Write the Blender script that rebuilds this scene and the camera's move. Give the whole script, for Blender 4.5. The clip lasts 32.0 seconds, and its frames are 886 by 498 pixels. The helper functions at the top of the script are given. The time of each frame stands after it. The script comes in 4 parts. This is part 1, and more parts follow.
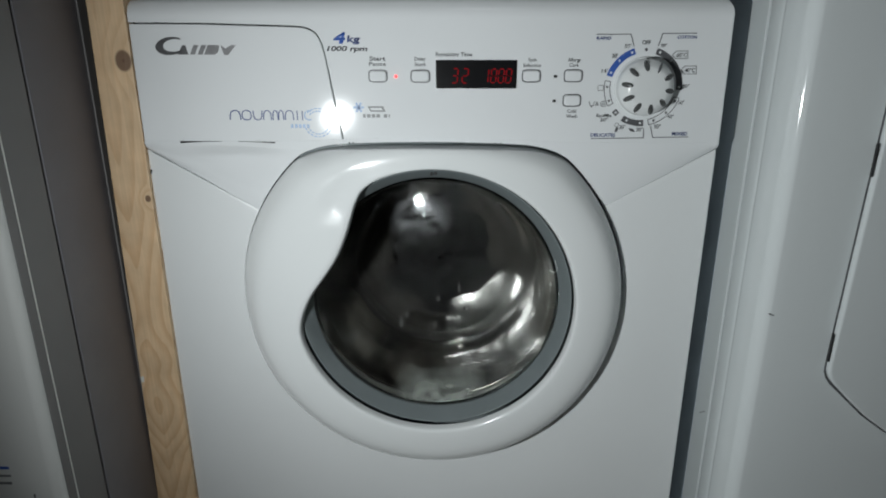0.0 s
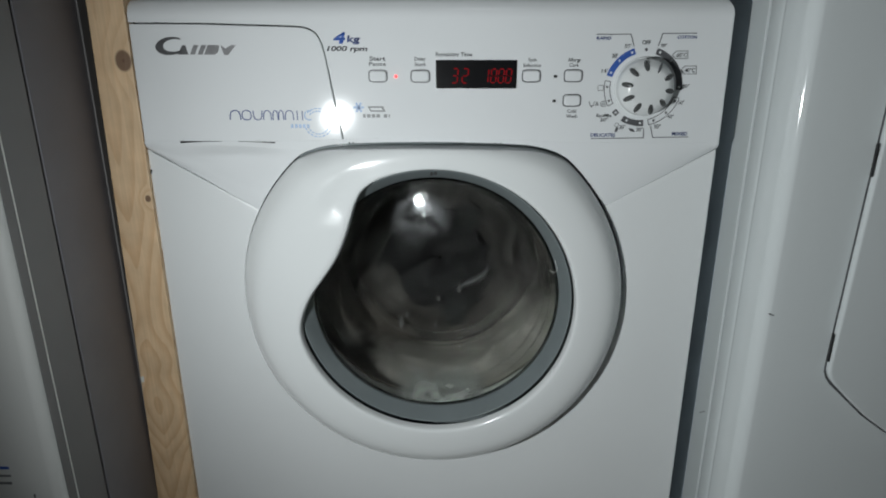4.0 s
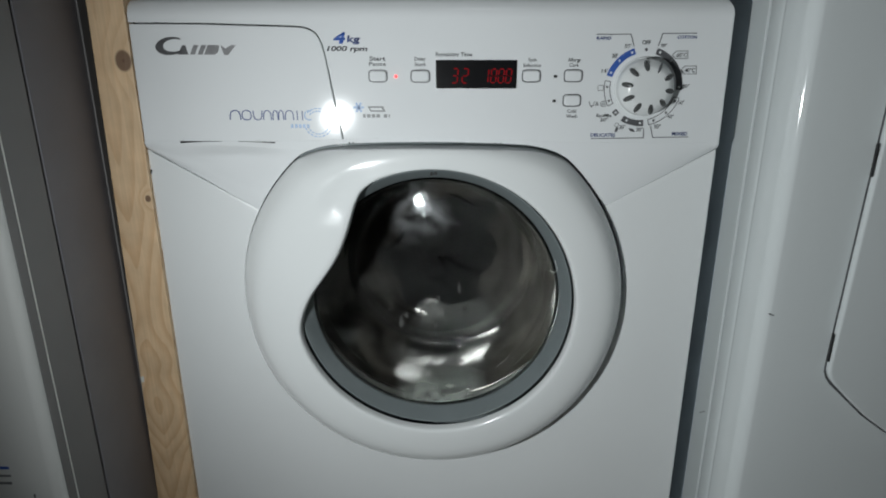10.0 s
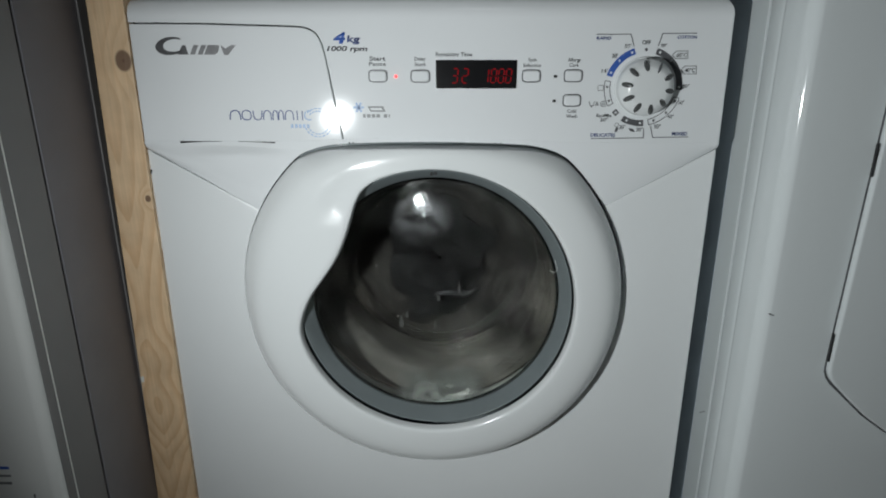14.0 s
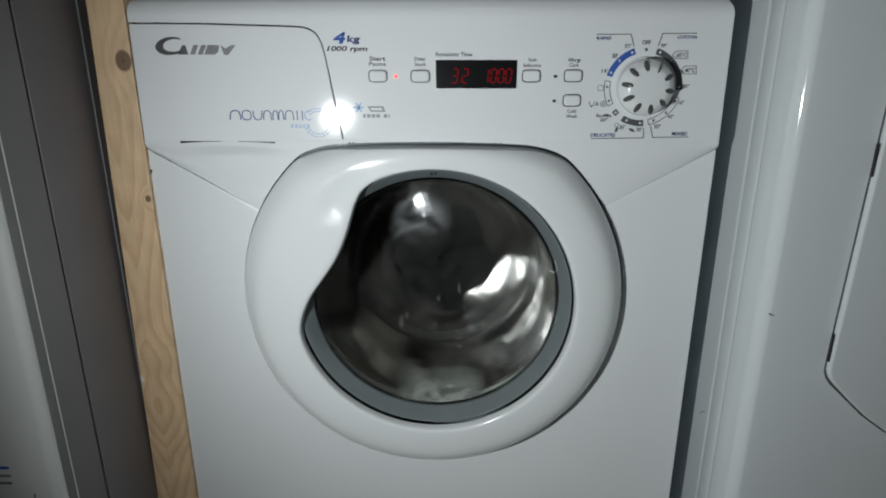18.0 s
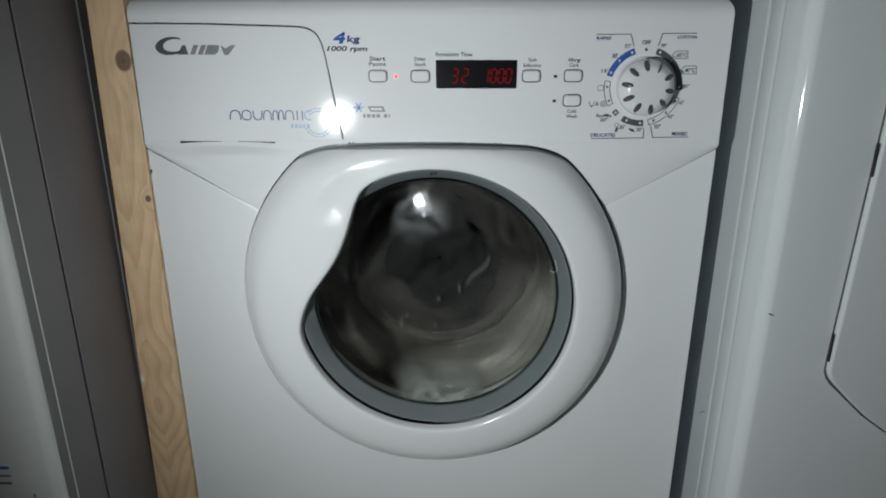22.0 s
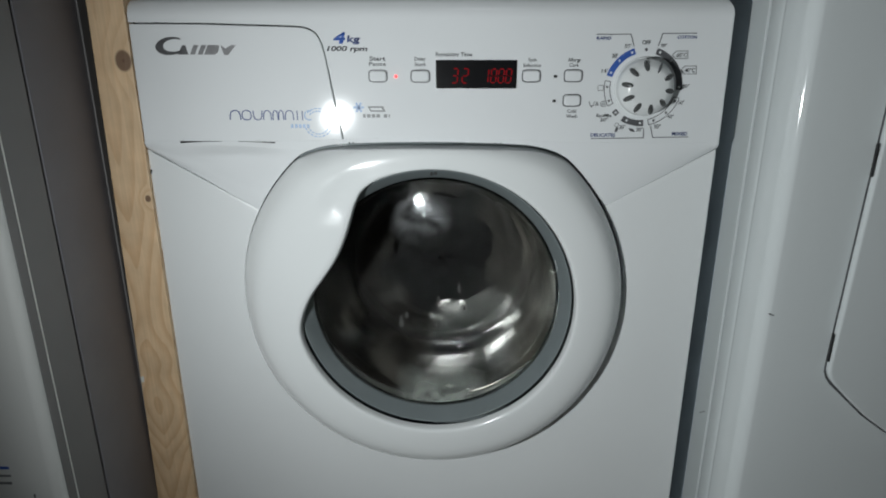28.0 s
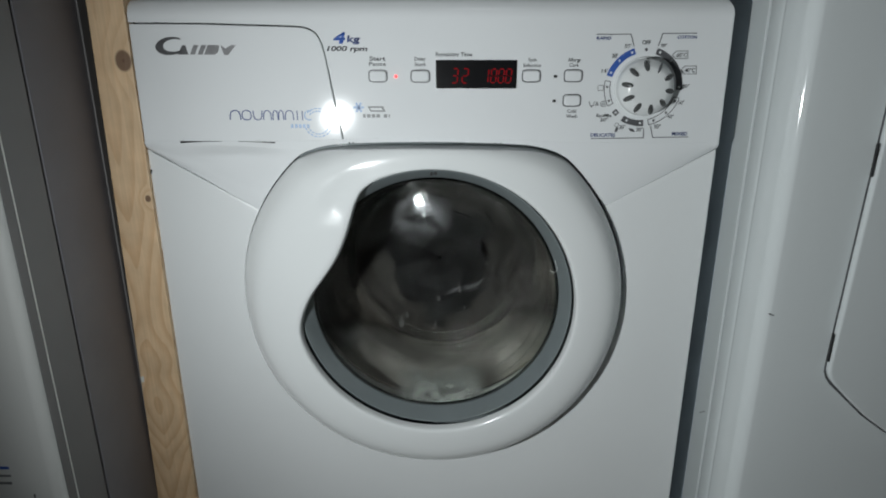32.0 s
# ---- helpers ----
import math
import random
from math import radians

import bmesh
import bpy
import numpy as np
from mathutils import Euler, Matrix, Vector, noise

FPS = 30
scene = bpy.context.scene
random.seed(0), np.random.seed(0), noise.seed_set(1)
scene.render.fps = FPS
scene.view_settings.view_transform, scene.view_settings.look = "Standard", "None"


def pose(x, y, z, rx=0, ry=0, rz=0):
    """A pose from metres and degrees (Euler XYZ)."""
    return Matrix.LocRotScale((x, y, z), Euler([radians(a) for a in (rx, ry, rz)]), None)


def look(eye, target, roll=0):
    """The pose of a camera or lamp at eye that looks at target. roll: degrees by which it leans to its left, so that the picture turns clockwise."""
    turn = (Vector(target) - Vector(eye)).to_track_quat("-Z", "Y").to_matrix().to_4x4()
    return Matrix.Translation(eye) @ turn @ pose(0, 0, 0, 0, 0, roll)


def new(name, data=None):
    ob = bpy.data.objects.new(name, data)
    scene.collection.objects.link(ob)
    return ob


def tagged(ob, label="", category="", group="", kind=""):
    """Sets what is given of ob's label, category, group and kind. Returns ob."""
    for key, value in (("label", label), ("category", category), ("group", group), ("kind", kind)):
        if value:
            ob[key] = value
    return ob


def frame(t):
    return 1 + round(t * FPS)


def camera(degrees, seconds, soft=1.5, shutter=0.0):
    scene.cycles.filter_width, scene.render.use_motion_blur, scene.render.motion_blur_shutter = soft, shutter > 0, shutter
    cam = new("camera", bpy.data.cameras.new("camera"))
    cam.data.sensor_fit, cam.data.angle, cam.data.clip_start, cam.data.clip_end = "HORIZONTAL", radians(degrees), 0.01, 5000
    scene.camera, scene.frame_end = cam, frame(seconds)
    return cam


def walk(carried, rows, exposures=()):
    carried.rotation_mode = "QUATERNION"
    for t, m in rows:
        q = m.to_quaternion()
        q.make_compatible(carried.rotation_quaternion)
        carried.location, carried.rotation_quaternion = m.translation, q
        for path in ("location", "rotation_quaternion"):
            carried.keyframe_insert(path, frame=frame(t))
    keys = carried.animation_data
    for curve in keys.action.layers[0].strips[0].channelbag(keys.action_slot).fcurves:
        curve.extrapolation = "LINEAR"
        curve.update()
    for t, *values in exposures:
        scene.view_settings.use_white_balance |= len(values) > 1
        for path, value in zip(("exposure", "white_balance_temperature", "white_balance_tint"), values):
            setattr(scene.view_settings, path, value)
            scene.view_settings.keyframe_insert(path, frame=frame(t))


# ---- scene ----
# The camera stands still before a small washing machine, looking a little down on it.
cam = camera(69.98, 32.0, soft=1.9, shutter=0.8)
CAM_POSE = Matrix.Translation((0.03102, -0.56442, 0.6589)) @ pose(0, 0, 0, 90 - 18.292, 0.0, 1.760) @ pose(0, 0, 0, 0, 0, -0.03)
walk(cam, [(0, CAM_POSE), (32.0, CAM_POSE)], exposures=[(0, 0.0), (32.0, 0.0)])

# ------------------------------------------------------------------ light
world = bpy.data.worlds.new("room_dark")
world.use_nodes = True
world.node_tree.nodes["Background"].inputs[0].default_value = (0.8, 0.9, 1.0, 1)
world.node_tree.nodes["Background"].inputs[1].default_value = 0.02
scene.world = world

torch = bpy.data.lights.new("hand_torch", "SPOT")
torch.energy = 9.35
torch.spot_size = radians(143)
torch.spot_blend = 1.0
torch.color = (0.945, 1.0, 1.012)
torch.shadow_soft_size = 0.0105
lamp = new("hand_torch", torch)
lamp.matrix_world = look((-0.1774, -0.4995, 0.5604), (0.228, 0.0, 0.478))

# weak overhead fill, added only to lift the shadows; no fitting stands there
fill_data = bpy.data.lights.new("fill_light", "AREA")
fill_data.energy = 0.6
fill_data.color = (0.92, 0.96, 1.0)
fill_data.shape = "DISK"
fill_data.size = 0.3
fill_ob = new("fill_light", fill_data)
fill_ob.location = (0.1, -1.2, 2.36)


# ------------------------------------------------------------------ materials
def mat(name, color, rough=0.4, metal=0.0, vary=0.06, scale=30.0, bump=0.0, bump_scale=200.0, coat=0.0, emit=0.0, stain=0.0, stain_color=(0.3, 0.28, 0.22), spec=0.5):
    m = bpy.data.materials.new(name)
    m.use_nodes = True
    nt = m.node_tree
    b = nt.nodes["Principled BSDF"]
    b.inputs["Roughness"].default_value = rough
    b.inputs["Metallic"].default_value = metal
    b.inputs["Coat Weight"].default_value = coat
    b.inputs["Coat Roughness"].default_value = 0.08
    b.inputs["Specular IOR Level"].default_value = spec
    tc = nt.nodes.new("ShaderNodeTexCoord")
    n1 = nt.nodes.new("ShaderNodeTexNoise")
    n1.inputs["Scale"].default_value = scale
    n1.inputs["Detail"].default_value = 6
    nt.links.new(tc.outputs["Object"], n1.inputs["Vector"])
    r = nt.nodes.new("ShaderNodeValToRGB")
    r.color_ramp.elements[0].position, r.color_ramp.elements[1].position = 0.3, 0.7
    r.color_ramp.elements[0].color = [max(0, c * (1 - vary)) for c in color] + [1]
    r.color_ramp.elements[1].color = [min(1, c * (1 + vary)) for c in color] + [1]
    nt.links.new(n1.outputs["Fac"], r.inputs["Fac"])
    out = r.outputs["Color"]
    if stain > 0:
        n2 = nt.nodes.new("ShaderNodeTexNoise")
        n2.inputs["Scale"].default_value = scale * 0.25
        n2.inputs["Detail"].default_value = 8
        n2.inputs["Roughness"].default_value = 0.7
        nt.links.new(tc.outputs["Object"], n2.inputs["Vector"])
        rr = nt.nodes.new("ShaderNodeMapRange")
        rr.inputs[1].default_value, rr.inputs[2].default_value = 0.52, 0.75
        rr.inputs[3].default_value, rr.inputs[4].default_value = 0.0, stain
        nt.links.new(n2.outputs["Fac"], rr.inputs[0])
        mx = nt.nodes.new("ShaderNodeMix")
        mx.data_type = "RGBA"
        nt.links.new(rr.outputs[0], mx.inputs[0])
        nt.links.new(out, mx.inputs[6])
        mx.inputs[7].default_value = (*stain_color, 1)
        out = mx.outputs[2]
    nt.links.new(out, b.inputs["Base Color"])
    # roughness varies a little over the surface
    rv = nt.nodes.new("ShaderNodeMapRange")
    rv.inputs[3].default_value, rv.inputs[4].default_value = max(0.02, rough * 0.85), min(1, rough * 1.18)
    nt.links.new(n1.outputs["Fac"], rv.inputs[0])
    nt.links.new(rv.outputs[0], b.inputs["Roughness"])
    if bump > 0:
        n3 = nt.nodes.new("ShaderNodeTexNoise")
        n3.inputs["Scale"].default_value = bump_scale
        n3.inputs["Detail"].default_value = 4
        nt.links.new(tc.outputs["Object"], n3.inputs["Vector"])
        bp = nt.nodes.new("ShaderNodeBump")
        bp.inputs["Strength"].default_value = bump
        bp.inputs["Distance"].default_value = 0.001
        nt.links.new(n3.outputs["Fac"], bp.inputs["Height"])
        nt.links.new(bp.outputs[0], b.inputs["Normal"])
    if emit > 0:
        b.inputs["Emission Color"].default_value = (*color, 1)
        b.inputs["Emission Strength"].default_value = emit
    return m


WHITE_PLASTIC = mat("white_fascia_plastic", (0.74, 0.76, 0.77), 0.066, vary=0.015, scale=12, bump=0.012, bump_scale=170, stain=0.05)
WHITE_ENAMEL = mat("white_enamelled_steel", (0.734, 0.756, 0.759), 0.32, vary=0.015, scale=10, bump=0.02, bump_scale=500, stain=0.06)
DOOR_WHITE = mat("glossy_white_door_plastic", (0.703, 0.726, 0.726), 0.14, vary=0.012, scale=14, bump=0.01, bump_scale=700)
FRIDGE_WHITE = mat("fridge_white_enamel", (0.66, 0.675, 0.66), 0.35, vary=0.04, scale=12, bump=0.03, bump_scale=300, stain=0.15)
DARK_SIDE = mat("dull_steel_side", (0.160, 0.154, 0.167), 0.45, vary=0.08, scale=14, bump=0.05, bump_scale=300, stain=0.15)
DRYER_WHITE = mat("dryer_white_enamel", (0.655, 0.695, 0.70), 0.075, vary=0.02, scale=9, bump=0.02, bump_scale=400, stain=0.1)
COOL_WHITE = mat("aged_white_enamel", (0.74, 0.75, 0.72), 0.4, vary=0.03, scale=8, bump=0.02, bump_scale=400, stain=0.15)
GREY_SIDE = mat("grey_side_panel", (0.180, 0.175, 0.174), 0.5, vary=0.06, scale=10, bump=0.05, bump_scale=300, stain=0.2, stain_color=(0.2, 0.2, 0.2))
FLANK_GREY = mat("blue_grey_coated_steel", (0.60, 0.67, 0.74), 0.45, vary=0.06, scale=12, bump=0.03, bump_scale=300)
BEZEL_GREY = mat("blue_grey_bezel_plastic", (0.158, 0.182, 0.186), 0.12, vary=0.05, scale=30, bump=0.03, bump_scale=600)
GASKET = mat("grey_rubber_gasket", (0.20, 0.205, 0.19), 0.55, vary=0.15, scale=40, bump=0.1, bump_scale=250, stain=0.3, stain_color=(0.2, 0.2, 0.18))
DARK_GAP = mat("black_gap_plastic", (0.015, 0.015, 0.016), 0.6, vary=0.1)
LINE_GREY = mat("dark_grey_print", (0.075, 0.077, 0.083), 0.5, vary=0.1, scale=80)
MID_GREY = mat("mid_grey_print", (0.17, 0.175, 0.18), 0.45, vary=0.1, scale=80)
LOGO_GREY = mat("brushed_dark_logo_metal", (0.12, 0.12, 0.125), 0.35, metal=0.6, vary=0.25, scale=60)
EMBLEM_GREY = mat("worn_grey_logo_metal", (0.22, 0.22, 0.225), 0.35, metal=0.5, vary=0.25, scale=60)
BLUE = mat("blue_print", (0.035, 0.10, 0.38), 0.45, vary=0.06, scale=90)
PALE_BLUE = mat("pale_blue_print", (0.30, 0.42, 0.62), 0.45, vary=0.1, scale=90)
INK_BLUE = mat("ink_blue_print", (0.06, 0.085, 0.22), 0.45, vary=0.08, scale=90)
SCREEN = mat("black_display_window", (0.006, 0.006, 0.007), 0.2, vary=0.1, coat=0.2)
LED_RED = mat("red_digit_glow", (0.02, 0.002, 0.002), 0.6, vary=0.0, spec=0.0)
LED_DIM = mat("dim_red_glow", (0.01, 0.001, 0.001), 0.6, vary=0.0, spec=0.0)
LED_LAMP = mat("red_indicator_glow", (1.0, 0.10, 0.10), 0.4, vary=0.0, emit=1.2)
for glow, level in ((LED_RED, 0.155), (LED_DIM, 0.03)):
    glow.node_tree.nodes["Principled BSDF"].inputs["Emission Color"].default_value = (1.0, 0.03, 0.05, 1)
    glow.node_tree.nodes["Principled BSDF"].inputs["Emission Strength"].default_value = level
SLOT_GREY = mat("grey_dial_slot", (0.075, 0.078, 0.078), 0.16, vary=0.3, scale=300, bump=0.2, bump_scale=900)
STEEL = mat("wet_stainless_drum", (0.55, 0.53, 0.50), 0.13, metal=1.0, vary=0.15, scale=60, bump=0.15, bump_scale=60)
CLOTH_DARK = mat("wet_black_cloth", (0.0080, 0.0079, 0.0079), 0.6, vary=0.5, scale=35, bump=0.5, bump_scale=120, spec=0.04)
CLOTH_BROWN = mat("wet_dark_brown_cloth", (0.048, 0.043, 0.037), 0.6, vary=0.45, scale=30, bump=0.5, bump_scale=130, spec=0.04)
CLOTH_BEIGE = mat("wet_beige_cloth", (0.134, 0.126, 0.112), 0.6, vary=0.5, scale=45, bump=0.5, bump_scale=110, stain=0.7, stain_color=(0.050, 0.044, 0.036), spec=0.2)
CLOTH_MURK = mat("wet_brown_grey_cloth", (0.088, 0.080, 0.069), 0.6, vary=0.4, scale=28, bump=0.5, bump_scale=110, spec=0.04)
NYLON = mat("wet_silver_nylon", (0.165, 0.161, 0.154), 0.17, metal=0.90, vary=0.35, scale=18, bump=0.05, bump_scale=40, coat=0.12)
CLOTH_SMOKE = mat("wet_smoky_cloth", (0.0150, 0.0140, 0.0130), 0.6, vary=0.4, scale=28, bump=0.5, bump_scale=110, spec=0.04)
CLOTH_CREAM = mat("wet_cream_cloth", (0.120, 0.111, 0.094), 0.6, vary=0.3, scale=28, bump=0.5, bump_scale=110, spec=0.1)
CLOTH_PALE = mat("wet_pale_grey_cloth", (0.026, 0.026, 0.028), 0.40, vary=0.3, scale=40, bump=0.4, bump_scale=120)
CLOTH_GREY = mat("wet_grey_cloth", (0.0205, 0.0187, 0.0170), 0.6, vary=0.3, scale=28, bump=0.5, bump_scale=110, spec=0.04)
FOAM = mat("milky_suds", (0.215, 0.222, 0.206), 0.7, vary=0.15, scale=60, bump=0.08, bump_scale=200)
FLECK = mat("thin_grey_reflection", (0.050, 0.051, 0.048), 0.7, vary=0.15, scale=60)
WALL = mat("painted_wall", (0.66, 0.66, 0.63), 0.8, vary=0.05, scale=3, bump=0.1, bump_scale=150)
FLOOR = mat("vinyl_floor", (0.18, 0.16, 0.14), 0.5, vary=0.15, scale=6, bump=0.1, bump_scale=100)


def glass_material(name, rough):
    m = bpy.data.materials.new(name)
    m.use_nodes = True
    b = m.node_tree.nodes["Principled BSDF"]
    b.inputs["Base Color"].default_value = (0.93, 0.96, 0.95, 1)
    b.inputs["Roughness"].default_value = rough
    b.inputs["Transmission Weight"].default_value = 1.0
    b.inputs["IOR"].default_value = 1.48
    return m


GLASS = glass_material("clear_door_glass", 0.015)


def haze_material(name, color, centre, near, far, least, most):
    """Thin uneven haze: mostly clear, with a little scattering white put into it."""
    m = bpy.data.materials.new(name)
    m.use_nodes = True
    nt = m.node_tree
    out = nt.nodes["Material Output"]
    b = nt.nodes["Principled BSDF"]
    b.inputs["Base Color"].default_value = (*color, 1)
    b.inputs["Roughness"].default_value = 0.45
    clear = nt.nodes.new("ShaderNodeBsdfTransparent")
    mix = nt.nodes.new("ShaderNodeMixShader")
    tc = nt.nodes.new("ShaderNodeTexCoord")
    n1 = nt.nodes.new("ShaderNodeTexNoise")
    n1.inputs["Scale"].default_value = 34
    n1.inputs["Detail"].default_value = 5
    n1.inputs["Distortion"].default_value = 1.2
    nt.links.new(tc.outputs["Object"], n1.inputs["Vector"])
    # the film is thickest in one place and thins out
    d = nt.nodes.new("ShaderNodeVectorMath")
    d.operation = "DISTANCE"
    nt.links.new(tc.outputs["Object"], d.inputs[0])
    d.inputs[1].default_value = centre
    f = nt.nodes.new("ShaderNodeMapRange")
    f.interpolation_type = "SMOOTHSTEP"
    f.inputs[1].default_value, f.inputs[2].default_value = near, far
    f.inputs[3].default_value, f.inputs[4].default_value = 1.0, 0.0
    nt.links.new(d.outputs["Value"], f.inputs[0])
    g = nt.nodes.new("ShaderNodeMapRange")
    g.inputs[1].default_value, g.inputs[2].default_value = 0.36, 0.72
    g.inputs[3].default_value, g.inputs[4].default_value = least, most
    nt.links.new(n1.outputs["Fac"], g.inputs[0])
    k = nt.nodes.new("ShaderNodeMath")
    k.operation = "MULTIPLY"
    nt.links.new(f.outputs[0], k.inputs[0])
    nt.links.new(g.outputs[0], k.inputs[1])
    nt.links.new(k.outputs[0], mix.inputs[0])
    nt.links.new(clear.outputs[0], mix.inputs[1])
    nt.links.new(b.outputs[0], mix.inputs[2])
    nt.links.new(mix.outputs[0], out.inputs["Surface"])
    return m


HAZE_FILM = haze_material("thin_haze_film", (0.62, 0.64, 0.66), (-0.0155, 0.1085, 0.476), 0.004, 0.042, 0.04, 0.55)
GREY_FILM = haze_material("thin_grey_haze", (0.48, 0.455, 0.42), (0.100, 0.070, 0.385), 0.015, 0.085, 0.01, 0.12)


def suds_material():
    """Milky suds, thin enough in places to see through."""
    m = FOAM.copy()
    m.name = "thin_milky_suds"
    nt = m.node_tree
    b = nt.nodes["Principled BSDF"]
    b.inputs["Specular IOR Level"].default_value = 0.3
    clear = nt.nodes.new("ShaderNodeBsdfTransparent")
    mix = nt.nodes.new("ShaderNodeMixShader")
    tc = nt.nodes.new("ShaderNodeTexCoord")
    n1 = nt.nodes.new("ShaderNodeTexNoise")
    n1.inputs["Scale"].default_value = 60
    n1.inputs["Detail"].default_value = 6
    nt.links.new(tc.outputs["Object"], n1.inputs["Vector"])
    r = nt.nodes.new("ShaderNodeMapRange")
    r.inputs[1].default_value, r.inputs[2].default_value = 0.34, 0.60
    r.inputs[3].default_value, r.inputs[4].default_value = 0.40, 1.0
    nt.links.new(n1.outputs["Fac"], r.inputs[0])
    # thinner up the glass
    sep = nt.nodes.new("ShaderNodeSeparateXYZ")
    nt.links.new(tc.outputs["Object"], sep.inputs[0])
    f = nt.nodes.new("ShaderNodeMapRange")
    f.inputs[1].default_value, f.inputs[2].default_value = 0.012, 0.066
    f.inputs[3].default_value, f.inputs[4].default_value = 1.0, 0.0
    nt.links.new(sep.outputs[1], f.inputs[0])
    k = nt.nodes.new("ShaderNodeMath")
    k.operation = "MULTIPLY"
    nt.links.new(r.outputs[0], k.inputs[0])
    nt.links.new(f.outputs[0], k.inputs[1])
    # and towards the two ends
    off = nt.nodes.new("ShaderNodeMath")
    off.operation = "ADD"
    off.inputs[1].default_value = -0.010
    side = nt.nodes.new("ShaderNodeMath")
    side.operation = "ABSOLUTE"
    ends = nt.nodes.new("ShaderNodeMapRange")
    ends.inputs[1].default_value, ends.inputs[2].default_value = 0.024, 0.050
    ends.inputs[3].default_value, ends.inputs[4].default_value = 1.0, 0.0
    both = nt.nodes.new("ShaderNodeMath")
    both.operation = "MULTIPLY"
    nt.links.new(sep.outputs[0], off.inputs[0])
    nt.links.new(off.outputs[0], side.inputs[0])
    nt.links.new(side.outputs[0], ends.inputs[0])
    nt.links.new(k.outputs[0], both.inputs[0])
    nt.links.new(ends.outputs[0], both.inputs[1])
    nt.links.new(both.outputs[0], mix.inputs[0])
    nt.links.new(clear.outputs[0], mix.inputs[1])
    nt.links.new(b.outputs[0], mix.inputs[2])
    nt.links.new(mix.outputs[0], nt.nodes["Material Output"].inputs["Surface"])
    return m


SUDS_FILM = suds_material()
GLASS_WORN = glass_material("moulded_glass_edge", 0.045)


def pine_material():
    """Flat-sawn pine: growth rings cut lengthwise into arches and an oval, straight lines beside them, two knots."""
    m = bpy.data.materials.new("planed_pine")
    m.use_nodes = True
    nt = m.node_tree
    b = nt.nodes["Principled BSDF"]
    tc = nt.nodes.new("ShaderNodeTexCoord")
    pos = tc.outputs["Object"]

    def math_node(op, a, c=None):
        nd = nt.nodes.new("ShaderNodeMath")
        nd.operation = op
        for i, v in enumerate((a, c)):
            if v is None:
                continue
            if isinstance(v, float):
                nd.inputs[i].default_value = v
            else:
                nt.links.new(v, nd.inputs[i])
        return nd.outputs[0]

    def span(v, f0, f1, t0, t1, smooth=True):
        nd = nt.nodes.new("ShaderNodeMapRange")
        nd.interpolation_type = "SMOOTHSTEP" if smooth else "LINEAR"
        nt.links.new(v, nd.inputs[0])
        for i, q in enumerate((f0, f1, t0, t1)):
            nd.inputs[i + 1].default_value = q
        return nd.outputs[0]

    # slow wobble of the grain
    wm = nt.nodes.new("ShaderNodeMapping")
    wm.inputs["Scale"].default_value = (26, 20, 7)
    nt.links.new(pos, wm.inputs["Vector"])
    wob = nt.nodes.new("ShaderNodeTexNoise")
    wob.inputs["Scale"].default_value = 1.0
    wob.inputs["Detail"].default_value = 3
    nt.links.new(wm.outputs[0], wob.inputs["Vector"])
    wobble = span(wob.outputs["Fac"], 0.2, 0.8, -0.0030, 0.0030, False)
    sep = nt.nodes.new("ShaderNodeSeparateXYZ")
    nt.links.new(pos, sep.inputs[0])
    x = math_node("ADD", sep.outputs[0], wobble)
    z = math_node("ADD", sep.outputs[2], math_node("MULTIPLY", wobble, 4.0))
    # knots: two dark ones, round which the grain bends
    dark, bend = None, None
    for kx, kz, size in ((-0.2642, 0.6417, 0.0074), (-0.2608, 0.5187, 0.0027)):
        dx = math_node("DIVIDE", math_node("SUBTRACT", sep.outputs[0], kx), size)
        dz = math_node("DIVIDE", math_node("SUBTRACT", sep.outputs[2], kz), size * 1.25)
        ln = math_node("SQRT", math_node("ADD", math_node("MULTIPLY", dx, dx), math_node("MULTIPLY", dz, dz)))
        k = span(ln, 0.80, 1.12, 0.88, 0.0)
        core = span(ln, 0.0, 0.25, 0.12, 0.0)
        k = math_node("ADD", k, core)
        f = span(ln, 0.6, 4.5, 1.3, 0.0)
        dark = k if dark is None else math_node("MAXIMUM", dark, k)
        bend = f if bend is None else math_node("ADD", bend, f)
    # height of the cut through the rings, along the post
    ramp = nt.nodes.new("ShaderNodeValToRGB")
    ramp.color_ramp.interpolation = "B_SPLINE"
    stops = ((0.18, 4.0), (0.235, 2.0), (0.258, 0.9), (0.2976, -1.3), (0.333, 0.7), (0.352, -0.5), (0.372, 0.4), (0.395, 1.3), (0.432, 1.0), (0.478, 0.0), (0.53, -1.2), (0.60, -2.0), (0.70, -2.6))
    for i, (sz, v) in enumerate(stops):
        e = ramp.color_ramp.elements[i] if i < 2 else ramp.color_ramp.elements.new((sz - 0.15) / 0.6)
        e.position = (sz - 0.15) / 0.6
        g = (v + 3) / 8
        e.color = (g, g, g, 1)
    nt.links.new(span(z, 0.15, 0.75, 0.0, 1.0, False), ramp.inputs["Fac"])
    cut = span(ramp.outputs["Color"], 0.0, 1.0, -3.0, 5.0, False)
    dx = math_node("ADD", x, 0.2825)
    across = math_node("MULTIPLY", math_node("SQRT", math_node("ADD", math_node("MULTIPLY", dx, dx), 0.000016)), 92.0)
    phase = math_node("ADD", math_node("ADD", across, cut), bend)
    saw = math_node("FRACT", math_node("ADD", phase, 20.0))
    late = math_node("MULTIPLY", span(saw, 0.30, 0.92, 0.0, 1.0), span(saw, 0.93, 1.0, 1.0, 0.0))
